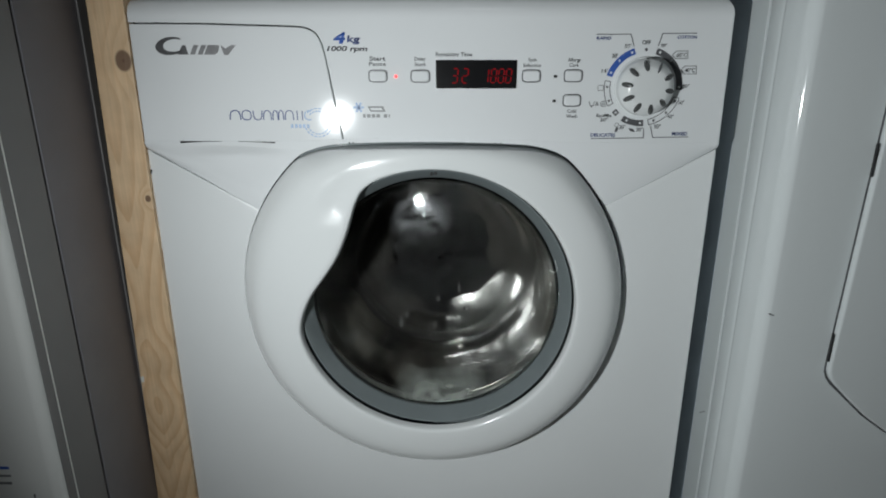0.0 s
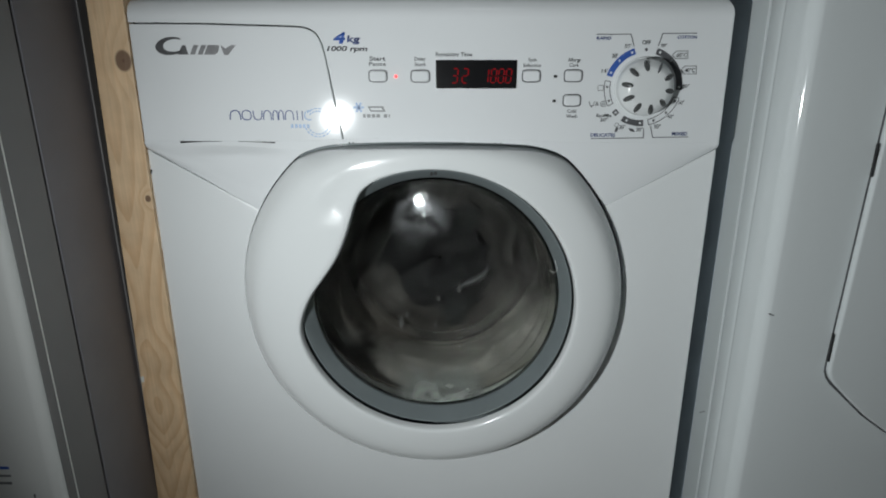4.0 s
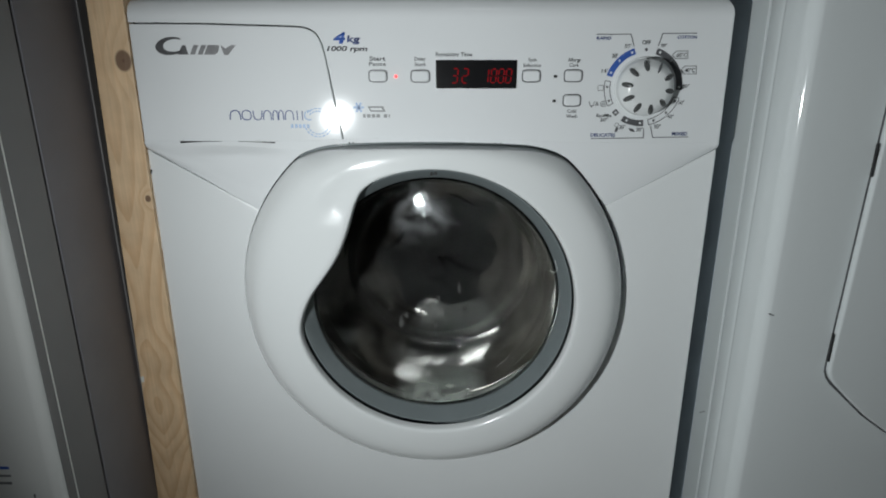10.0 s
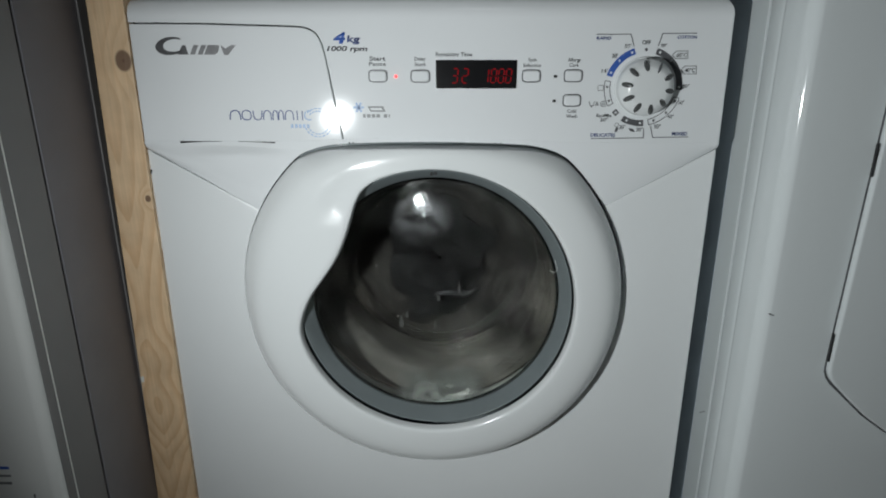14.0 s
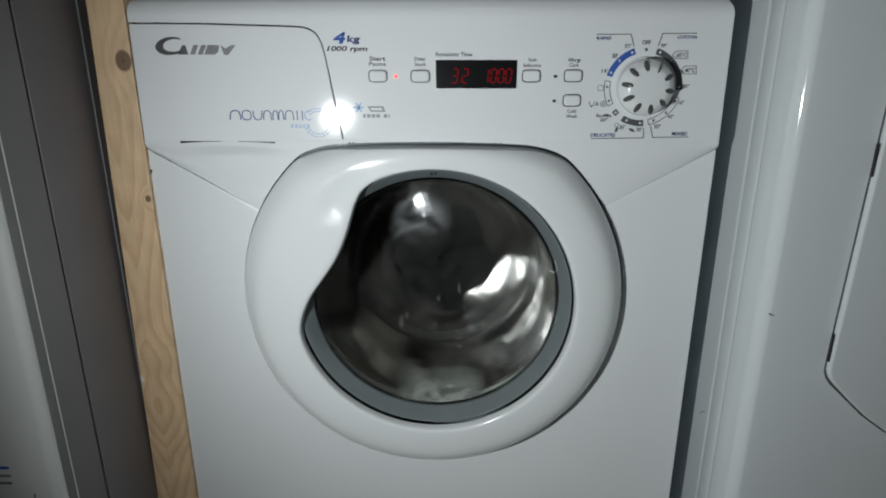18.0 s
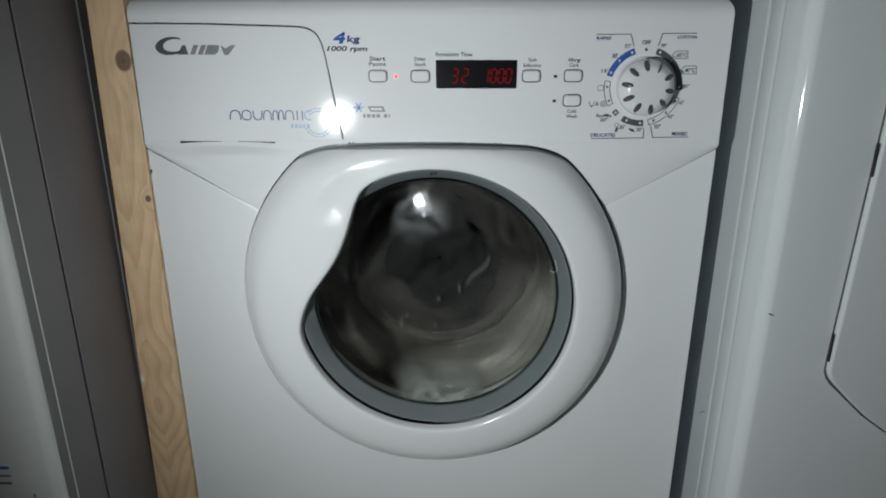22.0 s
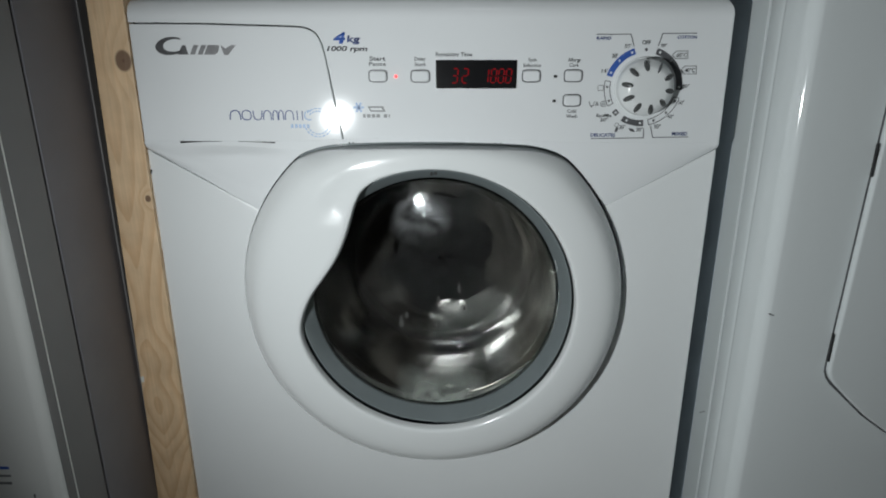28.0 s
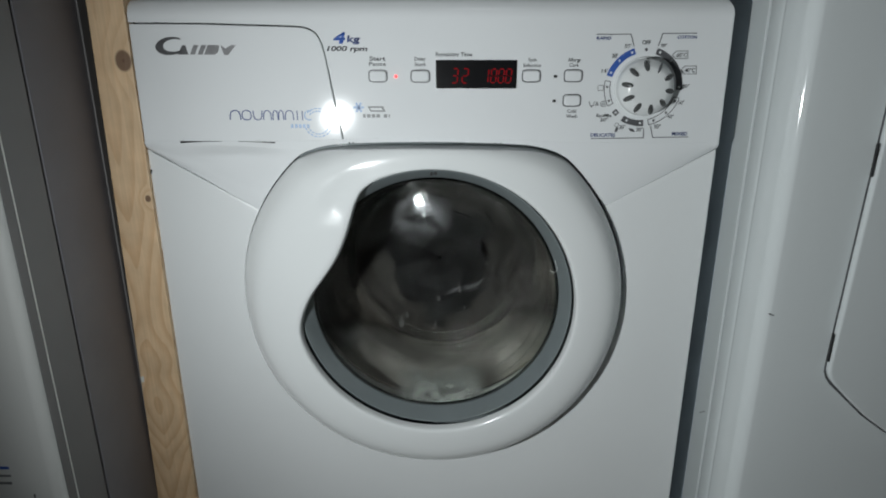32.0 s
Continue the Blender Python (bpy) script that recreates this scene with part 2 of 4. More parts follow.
    late = math_node("MULTIPLY", late, span(sep.outputs[2], 0.46, 0.64, 1.0, 0.55))
    early = nt.nodes.new("ShaderNodeMix")
    early.data_type = "RGBA"
    nt.links.new(late, early.inputs[0])
    early.inputs[6].default_value = (0.73, 0.525, 0.325, 1)
    early.inputs[7].default_value = (0.635, 0.42, 0.24, 1)
    # fine fibres and broad pale patches
    fm = nt.nodes.new("ShaderNodeMapping")
    fm.inputs["Scale"].default_value = (520, 300, 9)
    nt.links.new(pos, fm.inputs["Vector"])
    fn = nt.nodes.new("ShaderNodeTexNoise")
    fn.inputs["Scale"].default_value = 1.0
    fn.inputs["Detail"].default_value = 5
    nt.links.new(fm.outputs[0], fn.inputs["Vector"])
    fibre = span(fn.outputs["Fac"], 0.3, 0.7, 0.92, 1.05, False)
    pm = nt.nodes.new("ShaderNodeTexNoise")
    pm.inputs["Scale"].default_value = 42
    pm.inputs["Detail"].default_value = 3
    nt.links.new(pos, pm.inputs["Vector"])
    patchy = span(pm.outputs["Fac"], 0.3, 0.7, 0.90, 1.08, False)
    m3 = nt.nodes.new("ShaderNodeVectorMath")
    m3.operation = "SCALE"
    nt.links.new(early.outputs[2], m3.inputs[0])
    nt.links.new(math_node("MULTIPLY", fibre, patchy), m3.inputs["Scale"])
    m2 = nt.nodes.new("ShaderNodeMix")
    m2.data_type = "RGBA"
    nt.links.new(dark, m2.inputs[0])
    nt.links.new(m3.outputs[0], m2.inputs[6])
    m2.inputs[7].default_value = (0.125, 0.066, 0.040, 1)
    nt.links.new(m2.outputs[2], b.inputs["Base Color"])
    b.inputs["Roughness"].default_value = 0.5
    bp = nt.nodes.new("ShaderNodeBump")
    bp.inputs["Strength"].default_value = 0.15
    bp.inputs["Distance"].default_value = 0.001
    nt.links.new(late, bp.inputs["Height"])
    nt.links.new(bp.outputs[0], b.inputs["Normal"])
    return m


PINE = pine_material()


# ------------------------------------------------------------------ mesh helpers
def weighted_normals(me, angle):
    """Smooth shading in which large flat faces stay flat right up to their rounded rims."""
    me.polygons.foreach_set("use_smooth", [True] * len(me.polygons))
    nf, nv, nl = len(me.polygons), len(me.vertices), len(me.loops)
    fn, fa = np.empty(nf * 3, np.float32), np.empty(nf, np.float32)
    me.polygons.foreach_get("normal", fn)
    me.polygons.foreach_get("area", fa)
    fn = fn.reshape(-1, 3)
    lv, tot = np.empty(nl, np.int32), np.empty(nf, np.int32)
    me.loops.foreach_get("vertex_index", lv)
    me.polygons.foreach_get("loop_total", tot)
    lf = np.repeat(np.arange(nf), tot)
    order = np.argsort(lv, kind="stable")
    start = np.searchsorted(lv[order], np.arange(nv + 1))
    c = math.cos(radians(angle))
    deg = np.diff(start)
    out = np.zeros((nl, 3), np.float32)
    for k in range(int(deg.max())):
        idx = start[lv] + np.minimum(k, deg[lv] - 1)
        other = lf[order[idx]]
        ok = (k < deg[lv]) & ((fn[other] * fn[lf]).sum(1) >= c)
        out += fn[other] * (fa[other] * ok)[:, None]
    ln = np.linalg.norm(out, axis=1, keepdims=True)
    out = np.where(ln > 1e-20, out / np.maximum(ln, 1e-20), fn[lf])
    me.normals_split_custom_set(out.tolist())


def part(name, bm, material, parent=None, label="", m=None, smooth=True, angle=35):
    me = bpy.data.meshes.new(name)
    bmesh.ops.recalc_face_normals(bm, faces=bm.faces[:])
    bm.to_mesh(me)
    bm.free()
    me.materials.append(material)
    if smooth:
        weighted_normals(me, angle)
    ob = new(name, me)
    if parent is not None:
        ob.parent = parent
    if m is not None:
        ob.matrix_local = m
    if label:
        ob["label"] = label
    return ob


def box(x0, x1, y0, y1, z0, z1, bevel=0.0, seg=3):
    bm = bmesh.new()
    bmesh.ops.create_cube(bm, size=1)
    for v in bm.verts:
        v.co = Vector((x0 + (v.co.x + 0.5) * (x1 - x0), y0 + (v.co.y + 0.5) * (y1 - y0), z0 + (v.co.z + 0.5) * (z1 - z0)))
    if bevel > 0:
        bmesh.ops.bevel(bm, geom=bm.edges[:], offset=bevel, segments=seg, affect="EDGES", profile=0.5)
    return bm


def plate(outline, z0, z1, bevel=0.0, seg=3):
    """A flat plate over an outline in x and y, from z0 up to z1, with its upper rim rounded."""
    bm = bmesh.new()
    low = [bm.verts.new((x, y, z0)) for x, y in outline]
    top = [bm.verts.new((x, y, z1)) for x, y in outline]
    n = len(outline)
    bm.faces.new(low[::-1])
    face = bm.faces.new(top)
    for i in range(n):
        bm.faces.new((low[i], low[(i + 1) % n], top[(i + 1) % n], top[i]))
    bmesh.ops.recalc_face_normals(bm, faces=bm.faces[:])
    if bevel > 0:
        bmesh.ops.bevel(bm, geom=list(face.edges), offset=bevel, segments=seg, affect="EDGES", profile=0.5)
    big = [f for f in bm.faces if len(f.verts) > 4]
    bmesh.ops.triangulate(bm, faces=big)
    return bm


def rounded(x0, y0, x1, y1, r, n=5):
    pts = []
    for cx, cy, a0 in ((x1 - r, y1 - r, 0), (x0 + r, y1 - r, 90), (x0 + r, y0 + r, 180), (x1 - r, y0 + r, 270)):
        for i in range(n + 1):
            a = radians(a0 + 90 * i / n)
            pts.append((cx + r * math.cos(a), cy + r * math.sin(a)))
    return pts


def loft(rows, closed_u=True, closed_v=False):
    """Skin over rows of points; closed_u joins each row's ends, closed_v the first and last row."""
    bm = bmesh.new()
    vs = [[bm.verts.new(p) for p in row] for row in rows]
    nr, nu = len(vs), len(vs[0])
    for i in range(nr if closed_v else nr - 1):
        a, b = vs[i], vs[(i + 1) % nr]
        for j in range(nu if closed_u else nu - 1):
            k = (j + 1) % nu
            bm.faces.new((a[j], a[k], b[k], b[j]))
    return bm


def revolve(profile, n=128, cx=0.0, cz=0.0, closed=False):
    """Turn a profile of (radius, y) about the y axis."""
    rows = []
    for r, y in profile:
        rows.append([(cx + r * math.cos(2 * math.pi * i / n), y, cz + r * math.sin(2 * math.pi * i / n)) for i in range(n)])
    return loft(rows, True, closed)


def smooth_line(pts, per=5):
    """A Catmull-Rom line through the points."""
    out = []
    P = [Vector(p) for p in pts]
    for i in range(len(P) - 1):
        p0, p1, p2, p3 = P[max(0, i - 1)], P[i], P[i + 1], P[min(len(P) - 1, i + 2)]
        for k in range(per):
            t = k / per
            out.append(0.5 * (2 * p1 + (p2 - p0) * t + (2 * p0 - 5 * p1 + 4 * p2 - p3) * t * t + (3 * p1 - p0 - 3 * p2 + p3) * t ** 3))
    out.append(P[-1])
    return [tuple(p) for p in out]


def stroke(pts, width, z0=0.0, z1=0.0002, closed=False):
    """A printed line of even width along points in x and y."""
    P = [Vector((p[0], p[1])) for p in pts]
    n = len(P)
    left, right = [], []
    for i in range(n):
        a = P[i - 1] if (i > 0 or closed) else P[i]
        b = P[(i + 1) % n] if (i < n - 1 or closed) else P[i]
        d1 = (P[i] - a)
        d2 = (b - P[i])
        d1 = d1.normalized() if d1.length > 0 else d2.normalized()
        d2 = d2.normalized() if d2.length > 0 else d1
        t = (d1 + d2).normalized()
        nrm = Vector((-t.y, t.x))
        k = width / 2 / max(0.5, nrm.dot(Vector((-d1.y, d1.x))))
        left.append(P[i] + nrm * k)
        right.append(P[i] - nrm * k)
    bm = bmesh.new()
    q = [[bm.verts.new((*l, z1)), bm.verts.new((*r, z1)), bm.verts.new((*r, z0)), bm.verts.new((*l, z0))] for l, r in zip(left, right)]
    for i in range(n if closed else n - 1):
        a, b = q[i], q[(i + 1) % n]
        for j in range(4):
            bm.faces.new((a[j], a[(j + 1) % 4], b[(j + 1) % 4], b[j]))
    if not closed:
        bm.faces.new(q[0][::-1])
        bm.faces.new(q[-1])
    return bm


def arc(cx, cy, r, a0, a1, n=16):
    return [(cx + r * math.cos(radians(a0 + (a1 - a0) * i / n)), cy + r * math.sin(radians(a0 + (a1 - a0) * i / n))) for i in range(n + 1)]


def merge(bms):
    """Several bmeshes as one."""
    out = bmesh.new()
    for b in bms:
        me = bpy.data.meshes.new("piece")
        b.to_mesh(me)
        b.free()
        out.from_mesh(me)
        bpy.data.meshes.remove(me)
    return out


# ------------------------------------------------------------------ room
def structure(ob, label):
    return tagged(ob, label, kind="structure")


structure(part("floor", box(-2.0, 2.0, -2.4, 0.62, -0.1, 0.0), FLOOR, smooth=False), "dark vinyl floor under the appliances")
structure(part("wall_back", box(-2.0, 2.0, 0.50, 0.62, 0.0, 2.4), WALL, smooth=False), "pale painted wall behind the appliances")
# unseen walls and ceiling, added so bounced torch light fills the scene
structure(part("bounce_wall_front", box(-2.0, 2.0, -2.5, -2.4, 0.0, 2.4), WALL, smooth=False), "unseen pale wall added across the room for bounce light")
structure(part("bounce_wall_left", box(-2.1, -2.0, -2.5, 0.62, 0.0, 2.4), WALL, smooth=False), "unseen pale side wall added for bounce light")
structure(part("bounce_wall_right", box(2.0, 2.1, -2.5, 0.62, 0.0, 2.4), WALL, smooth=False), "unseen pale side wall added for bounce light")
structure(part("ceiling", box(-2.1, 2.1, -2.5, 0.62, 2.4, 2.5), WALL, smooth=False), "unseen pale ceiling added for bounce light")

# ------------------------------------------------------------------ washing machine
machine = tagged(new("washing_machine"), "compact white front-loading washing machine, running, beside a pine post", "washing machine")
HX = 0.2560          # half the width
PX, PZ = 0.006, 0.4215  # axis of the porthole and the drum
ZB = 0.5715          # lower edge of the control fascia
TILT = radians(1.323)
FAS = Matrix(((1, 0, 0, 0), (0, math.sin(TILT), -math.cos(TILT), 0), (0, math.cos(TILT), math.sin(TILT), ZB), (0, 0, 0, 1)))
# fascia space: x to the right, y up along the panel, z out of it


def door_radius(deg, R=0.1815, flat=0.1447, bow=0.0034, k=0.018):
    """Outer outline of the door: a circle with its top cut off in a shallow bow."""
    s = math.sin(radians(deg))
    if s <= 0.3:
        return R
    x = flat / s * math.cos(radians(deg))
    f = (flat + bow * (1 - min(1.3, (x / 0.108) ** 2))) / s
    h = max(0.0, k - abs(R - f)) / k
    return min(R, f) - h * h * k / 4


HOLE_X = 0.0030      # the opening in the front sits a little off the axis


def hole_radius(deg):
    return door_radius(deg, 0.1831, 0.1476, 0.0034, 0.016)


def cabinet():
    bm = merge([
        box(-HX, -HX + 0.012, 0.012, 0.42, 0.02, 0.684, 0.003),
        box(HX - 0.012, HX, 0.012, 0.42, 0.02, 0.684, 0.003),
        box(-HX + 0.012, HX - 0.012, 0.41, 0.42, 0.02, 0.684),
        box(-HX + 0.012, HX - 0.012, 0.02, 0.41, 0.02, 0.032),
    ])
    part("cabinet", bm, WHITE_ENAMEL, machine, "white enamelled steel casing")
    part("lid", box(-HX + 0.001, HX - 0.001, 0.006, 0.425, 0.6955, 0.712, 0.006, 4), WHITE_PLASTIC, machine, "white plastic top lid")
    for sx in (-1, 1):
        for y in (0.05, 0.37):
            bm = bmesh.new()
            bmesh.ops.create_cone(bm, cap_ends=True, segments=20, radius1=0.02, radius2=0.016, depth=0.02)
            part("foot", bm, DARK_GAP, machine, "black plastic foot", pose(sx * 0.2, y, 0.01))


cabinet()

CREASE_L, CREASE_R = (-0.1583, 0.5088), (0.1662, 0.5139)
TH_L = math.degrees(math.atan2(CREASE_L[1] - PZ, CREASE_L[0] - PX))
TH_R = math.degrees(math.atan2(CREASE_R[1] - PZ, CREASE_R[0] - PX))
STEP = 0.005


def front_panel():
    """Lower front: the door's hole is open at the top, where the fascia's wings close it."""
    pts = []
    n = 120
    for i in range(n + 1):
        a = TH_L + (360 + TH_R - TH_L) * i / n
        r = hole_radius(a)
        pts.append((HOLE_X + r * math.cos(radians(a)), PZ + r * math.sin(radians(a))))
    w = HX + 0.0010
    outline = [(-w, 0.5642)] + pts + [(w, 0.5665), (w, 0.03), (-w, 0.03)]
    bm = plate(outline, -0.02, 0.0, 0.0012, 2)
    m = Matrix(((1, 0, 0, 0), (0, 0, -1, STEP), (0, 1, 0, 0), (0, 0, 0, 1)))
    part("front_panel", bm, WHITE_ENAMEL, machine, "white enamelled lower front", m)


front_panel()
part("scratch", box(-0.0007, 0.0007, -0.0003, 0.0006, -0.0022, 0.0022, 0.0002, 1), DARK_GAP, machine, "small dark scratch near the edge of the front", pose(-0.2562, 0.0048, 0.5432, 0, 18, 0))


def wing(side):
    """The piece between the fascia and the slanting crease, which turns back towards the lower front."""
    top_a = 180 - 53.3 if side < 0 else 53.3
    a_end = TH_L if side < 0 else TH_R
    zc = 0.5642 if side < 0 else 0.5665
    rows = []
    nt, ns = 40, 60
    for i in range(nt + 1):
        t = i / nt
        a = top_a + (a_end - top_a) * t
        r = hole_radius(a)
        inner = Vector((HOLE_X + r * math.cos(radians(a)), PZ + r * math.sin(radians(a))))
        if t == 0:
            inner.y = ZB + 0.0012
        v = t
        outer = Vector((side * HX, ZB + 0.0012 - (ZB + 0.0012 - zc) * v))
        row = []
        for j in range(ns + 1):
            s = j / ns
            p = outer.lerp(inner, s)
            y = -0.0002 + (STEP + 0.0008) * v ** 2.3
            if side < 0:
                # the finger hollow under the drawer, and the soft lip along the crease
                d = max(0.0, ZB - p.y)
                u = min(1.0, d / 0.015)
                rise = u * u * (3 - 2 * u)
                fall = max(0.0, 1 - max(0.0, d - 0.011) / 0.044)
                fall = fall * (0.35 + 0.65 * fall * (3 - 2 * fall))
                y += 0.0100 * rise * fall * math.exp(-((p.x + 0.172) / 0.046) ** 2)
                y -= 0.0014 * math.exp(-((v - 0.84) / 0.13) ** 2) * min(1.0, 6 * s, 14 * (1 - s) + 0.3)
            row.append((p.x, y, p.y))
        rows.append(row)
    back = [[(x, y + 0.006, z) for x, y, z in row] for row in rows]
    bm = bmesh.new()
    F = [[bm.verts.new(p) for p in row] for row in rows]
    B = [[bm.verts.new(p) for p in row] for row in back]
    for i in range(nt):
        for j in range(ns):
            bm.faces.new((F[i][j], F[i][j + 1], F[i + 1][j + 1], F[i + 1][j]))
            bm.faces.new((B[i][j], B[i + 1][j], B[i + 1][j + 1], B[i][j + 1]))
    rim = [(i, 0) for i in range(nt)] + [(nt, j) for j in range(ns)] + [(i, ns) for i in range(nt, 0, -1)] + [(0, j) for j in range(ns, 0, -1)]
    for k in range(len(rim)):
        a, b = rim[k], rim[(k + 1) % len(rim)]
        bm.faces.new((F[a[0]][a[1]], F[b[0]][b[1]], B[b[0]][b[1]], B[a[0]][a[1]]))
    part("fascia_wing", bm, WHITE_PLASTIC, machine, "white moulded panel sloping back to the lower front", angle=50)


wing(-1)
wing(1)


def fascia_lip():
    """The narrow strip under the fascia that follows the top of the door."""
    rows = []
    for i in range(61):
        a = radians(127.5 - 75.0 * i / 60)
        r = door_radius(math.degrees(a), 0.1831, 0.1476, 0.0034, 0.016)
        x, z = HOLE_X + r * math.cos(a), PZ + r * math.sin(a)
        up = max(z + 0.0003, ZB + 0.0016 + 0.0028 * max(0.0, 1 - (x / 0.108) ** 2))
        rows.append([(x, -0.0003, z), (x, -0.0003, up), (x, 0.006, up), (x, 0.006, z)])
    part("fascia_lip", loft(rows), WHITE_PLASTIC, machine, "white lip of the fascia over the door", angle=50)


fascia_lip()

# the drawer's outline, in fascia space
DRAWER = smooth_line([(-0.2555, 0.1006, 0), (-0.1956, 0.1002, 0), (-0.1541, 0.0990, 0), (-0.1231, 0.0982, 0), (-0.1092, 0.0975, 0), (-0.1036, 0.0966, 0), (-0.0985, 0.0946, 0), (-0.0946, 0.0913, 0), (-0.0922, 0.0875, 0), (-0.0905, 0.0832, 0), (-0.0884, 0.0747, 0), (-0.0860, 0.0606, 0), (-0.0829, 0.0423, 0), (-0.0795, 0.0240, 0), (-0.0774, 0.0129, 0), (-0.0756, 0.0005, 0)], 4)
DRAWER = [(x, y) for x, y, z in DRAWER]


def fascia_top():
    """The rolled strip along the fascia's upper edge, rounded off at the outer corner."""
    grid = []
    n = 12
    for j in range(n + 1):
        a = radians(90 * j / n)
        y, z = 0.1060 + 0.0155 * math.sin(a), -0.0160 * (1 - math.cos(a))
        x1 = HX - 0.008 * (1 - math.sqrt(max(0.0, 1 - (math.sin(a) * 0.98) ** 2)))
        grid.append([(-HX + (x1 + HX) * i / 40, y, z) for i in range(41)])
    grid.append([(x, 0.1215, -0.0185) for x, y, z in grid[-1]])
    grid.append([(x, 0.1060, -0.0185) for x, y, z in grid[0]])
    bm = loft(grid, closed_u=False, closed_v=True)
    for k in (0, 40):
        bm.verts.ensure_lookup_table()
        bm.faces.new([bm.verts[r * 41 + k] for r in range(len(grid))])
    part("fascia_top", bm, WHITE_PLASTIC, machine, "white rolled upper edge of the fascia", FAS, angle=60)


def fascia():
    gap = 0.0011
    edge = []
    for i, (x, y) in enumerate(DRAWER):
        d = (Vector(DRAWER[min(i + 1, len(DRAWER) - 1)]) - Vector(DRAWER[max(i - 1, 0)])).normalized()
        edge.append((x - d.y * gap, y + d.x * gap))
    edge[0] = (-HX, edge[0][1])
    right = [(HX, 0.0), (HX, 0.1060)]
    arch = [(x, 0.0028 * (1 - (x / 0.108) ** 2)) for x in [0.108 - 0.0085 * i for i in range(22)]]
    outline = edge[::-1][1:] + [(-HX, 0.1060)] + right[::-1] + arch + [(edge[-1][0], 0.0013)]
    body = part("fascia", plate(outline, -0.012, 0.0), WHITE_PLASTIC, machine, "white plastic control fascia", FAS)
    d = DRAWER[:]
    d[0] = (-HX, d[0][1])
    part("detergent_drawer", plate(d + [(-HX, 0.0005)], -0.012, 0.0, 0.0010, 3), WHITE_PLASTIC, machine, "white closed detergent drawer front", FAS)
    part("fascia_back", box(-HX + 0.002, HX - 0.002, -0.002, 0.098, -0.026, -0.0187), DARK_GAP, machine, "black backing seen in the joints", FAS, smooth=False)
    # dark joint under the drawer's grip: open at both ends, closing in the middle
    part("drawer_joint", plate([(-0.2229, -0.0010), (-0.216, -0.0006), (-0.203, 0.0003), (-0.185, 0.0006), (-0.185, 0.0009), (-0.2229, 0.0010)], 0.0003, 0.0005), DARK_GAP, machine, "dark joint under the drawer", FAS, smooth=False)
    part("drawer_joint", plate([(-0.170, 0.0006), (-0.152, 0.0002), (-0.1370, -0.0008), (-0.1370, 0.0006), (-0.170, 0.0009)], 0.0003, 0.0005), DARK_GAP, machine, "dark joint under the drawer", FAS, smooth=False)
    return body


FASCIA = fascia()
fascia_top()


def writing(body, x0, y0, x1, y1, material, bold=0.0, name="printed_word", shear=0.0):
    """Printed words in fascia space, fitted into a box given in millimetres."""
    cu = bpy.data.curves.new("words", "FONT")
    cu.body = body
    cu.size = 1.0
    cu.resolution_u = 3
    cu.offset = bold * 1.2 + 0.006
    cu.shear = shear
    tmp = bpy.data.objects.new("words", cu)
    me = bpy.data.meshes.new_from_object(tmp)
    bpy.data.objects.remove(tmp)
    bpy.data.curves.remove(cu)
    co = np.array([v.co[:] for v in me.vertices])
    lo, hi = co.min(0), co.max(0)
    for v in me.vertices:
        v.co.x = (x0 + (v.co.x - lo[0]) / max(1e-6, hi[0] - lo[0]) * (x1 - x0)) / 1000
        v.co.y = (y0 + (v.co.y - lo[1]) / max(1e-6, hi[1] - lo[1]) * (y1 - y0)) / 1000
        v.co.z = 0.00025
    bm = bmesh.new()
    bm.from_mesh(me)
    bpy.data.meshes.remove(me)
    ext = bmesh.ops.extrude_face_region(bm, geom=bm.faces[:])
    for g in ext["geom"]:
        if isinstance(g, bmesh.types.BMVert):
            g.co.z = 0.00005
    return part(name, bm, material, FASCIA, smooth=False)


def mm(pts):
    return [(x / 1000, y / 1000) for x, y in pts]


def line(pts, width, material, name="printed_line", closed=False):
    return part(name, stroke(mm(pts), width / 1000, 0.00005, 0.00025, closed), material, FASCIA, smooth=False)


def patch(pts, material, name, z1=0.00025, label=""):
    return part(name, plate(mm(pts), 0.00005, z1), material, FASCIA, label, smooth=False)


def prints():
    writing("4", -80.2, 84.4, -69.5, 93.5, BLUE, 0.035, "printed_number", 0.15)
    writing("kg", -68.6, 83.6, -57.0, 91.0, INK_BLUE, 0.02, "printed_word", 0.1)
    writing("1000 rpm", -86.0, 77.0, -51.0, 82.4, LINE_GREY, 0.02, "printed_word", 0.2)
    writing("Start", -49.5, 70.3, -35.9, 73.9, LINE_GREY, 0.01)
    writing("Pause", -50.2, 66.0, -35.5, 69.3, MID_GREY, 0.01)
    writing("Delay", -10.8, 69.5, -1.3, 73.5, LINE_GREY, 0.005)
    writing("Start", -10.6, 66.0, -1.4, 68.9, LINE_GREY, 0.005)
    writing("Remaining Time", 7.4, 73.0, 38.8, 77.2, LINE_GREY, 0.01)
    writing("Spin", 86.6, 68.9, 93.6, 72.6, LINE_GREY, 0.005)
    writing("Selection", 82.5, 65.2, 97.4, 68.2, LINE_GREY, 0.005)
    writing("Allergy", 120.3, 68.7, 131.3, 72.6, LINE_GREY, 0.005)
    writing("Care", 121.9, 65.5, 129.6, 68.4, LINE_GREY, 0.005)
    writing("Cold", 122.2, 26.8, 129.8, 29.7, LINE_GREY, 0.005)
    writing("Wash", 121.3, 22.5, 131.2, 25.4, LINE_GREY, 0.005)
    writing("RAPID", 143.4, 87.3, 155.7, 90.0, INK_BLUE, 0.02)
    writing("COTTON", 210.8, 88.1, 226.8, 90.8, INK_BLUE, 0.02)
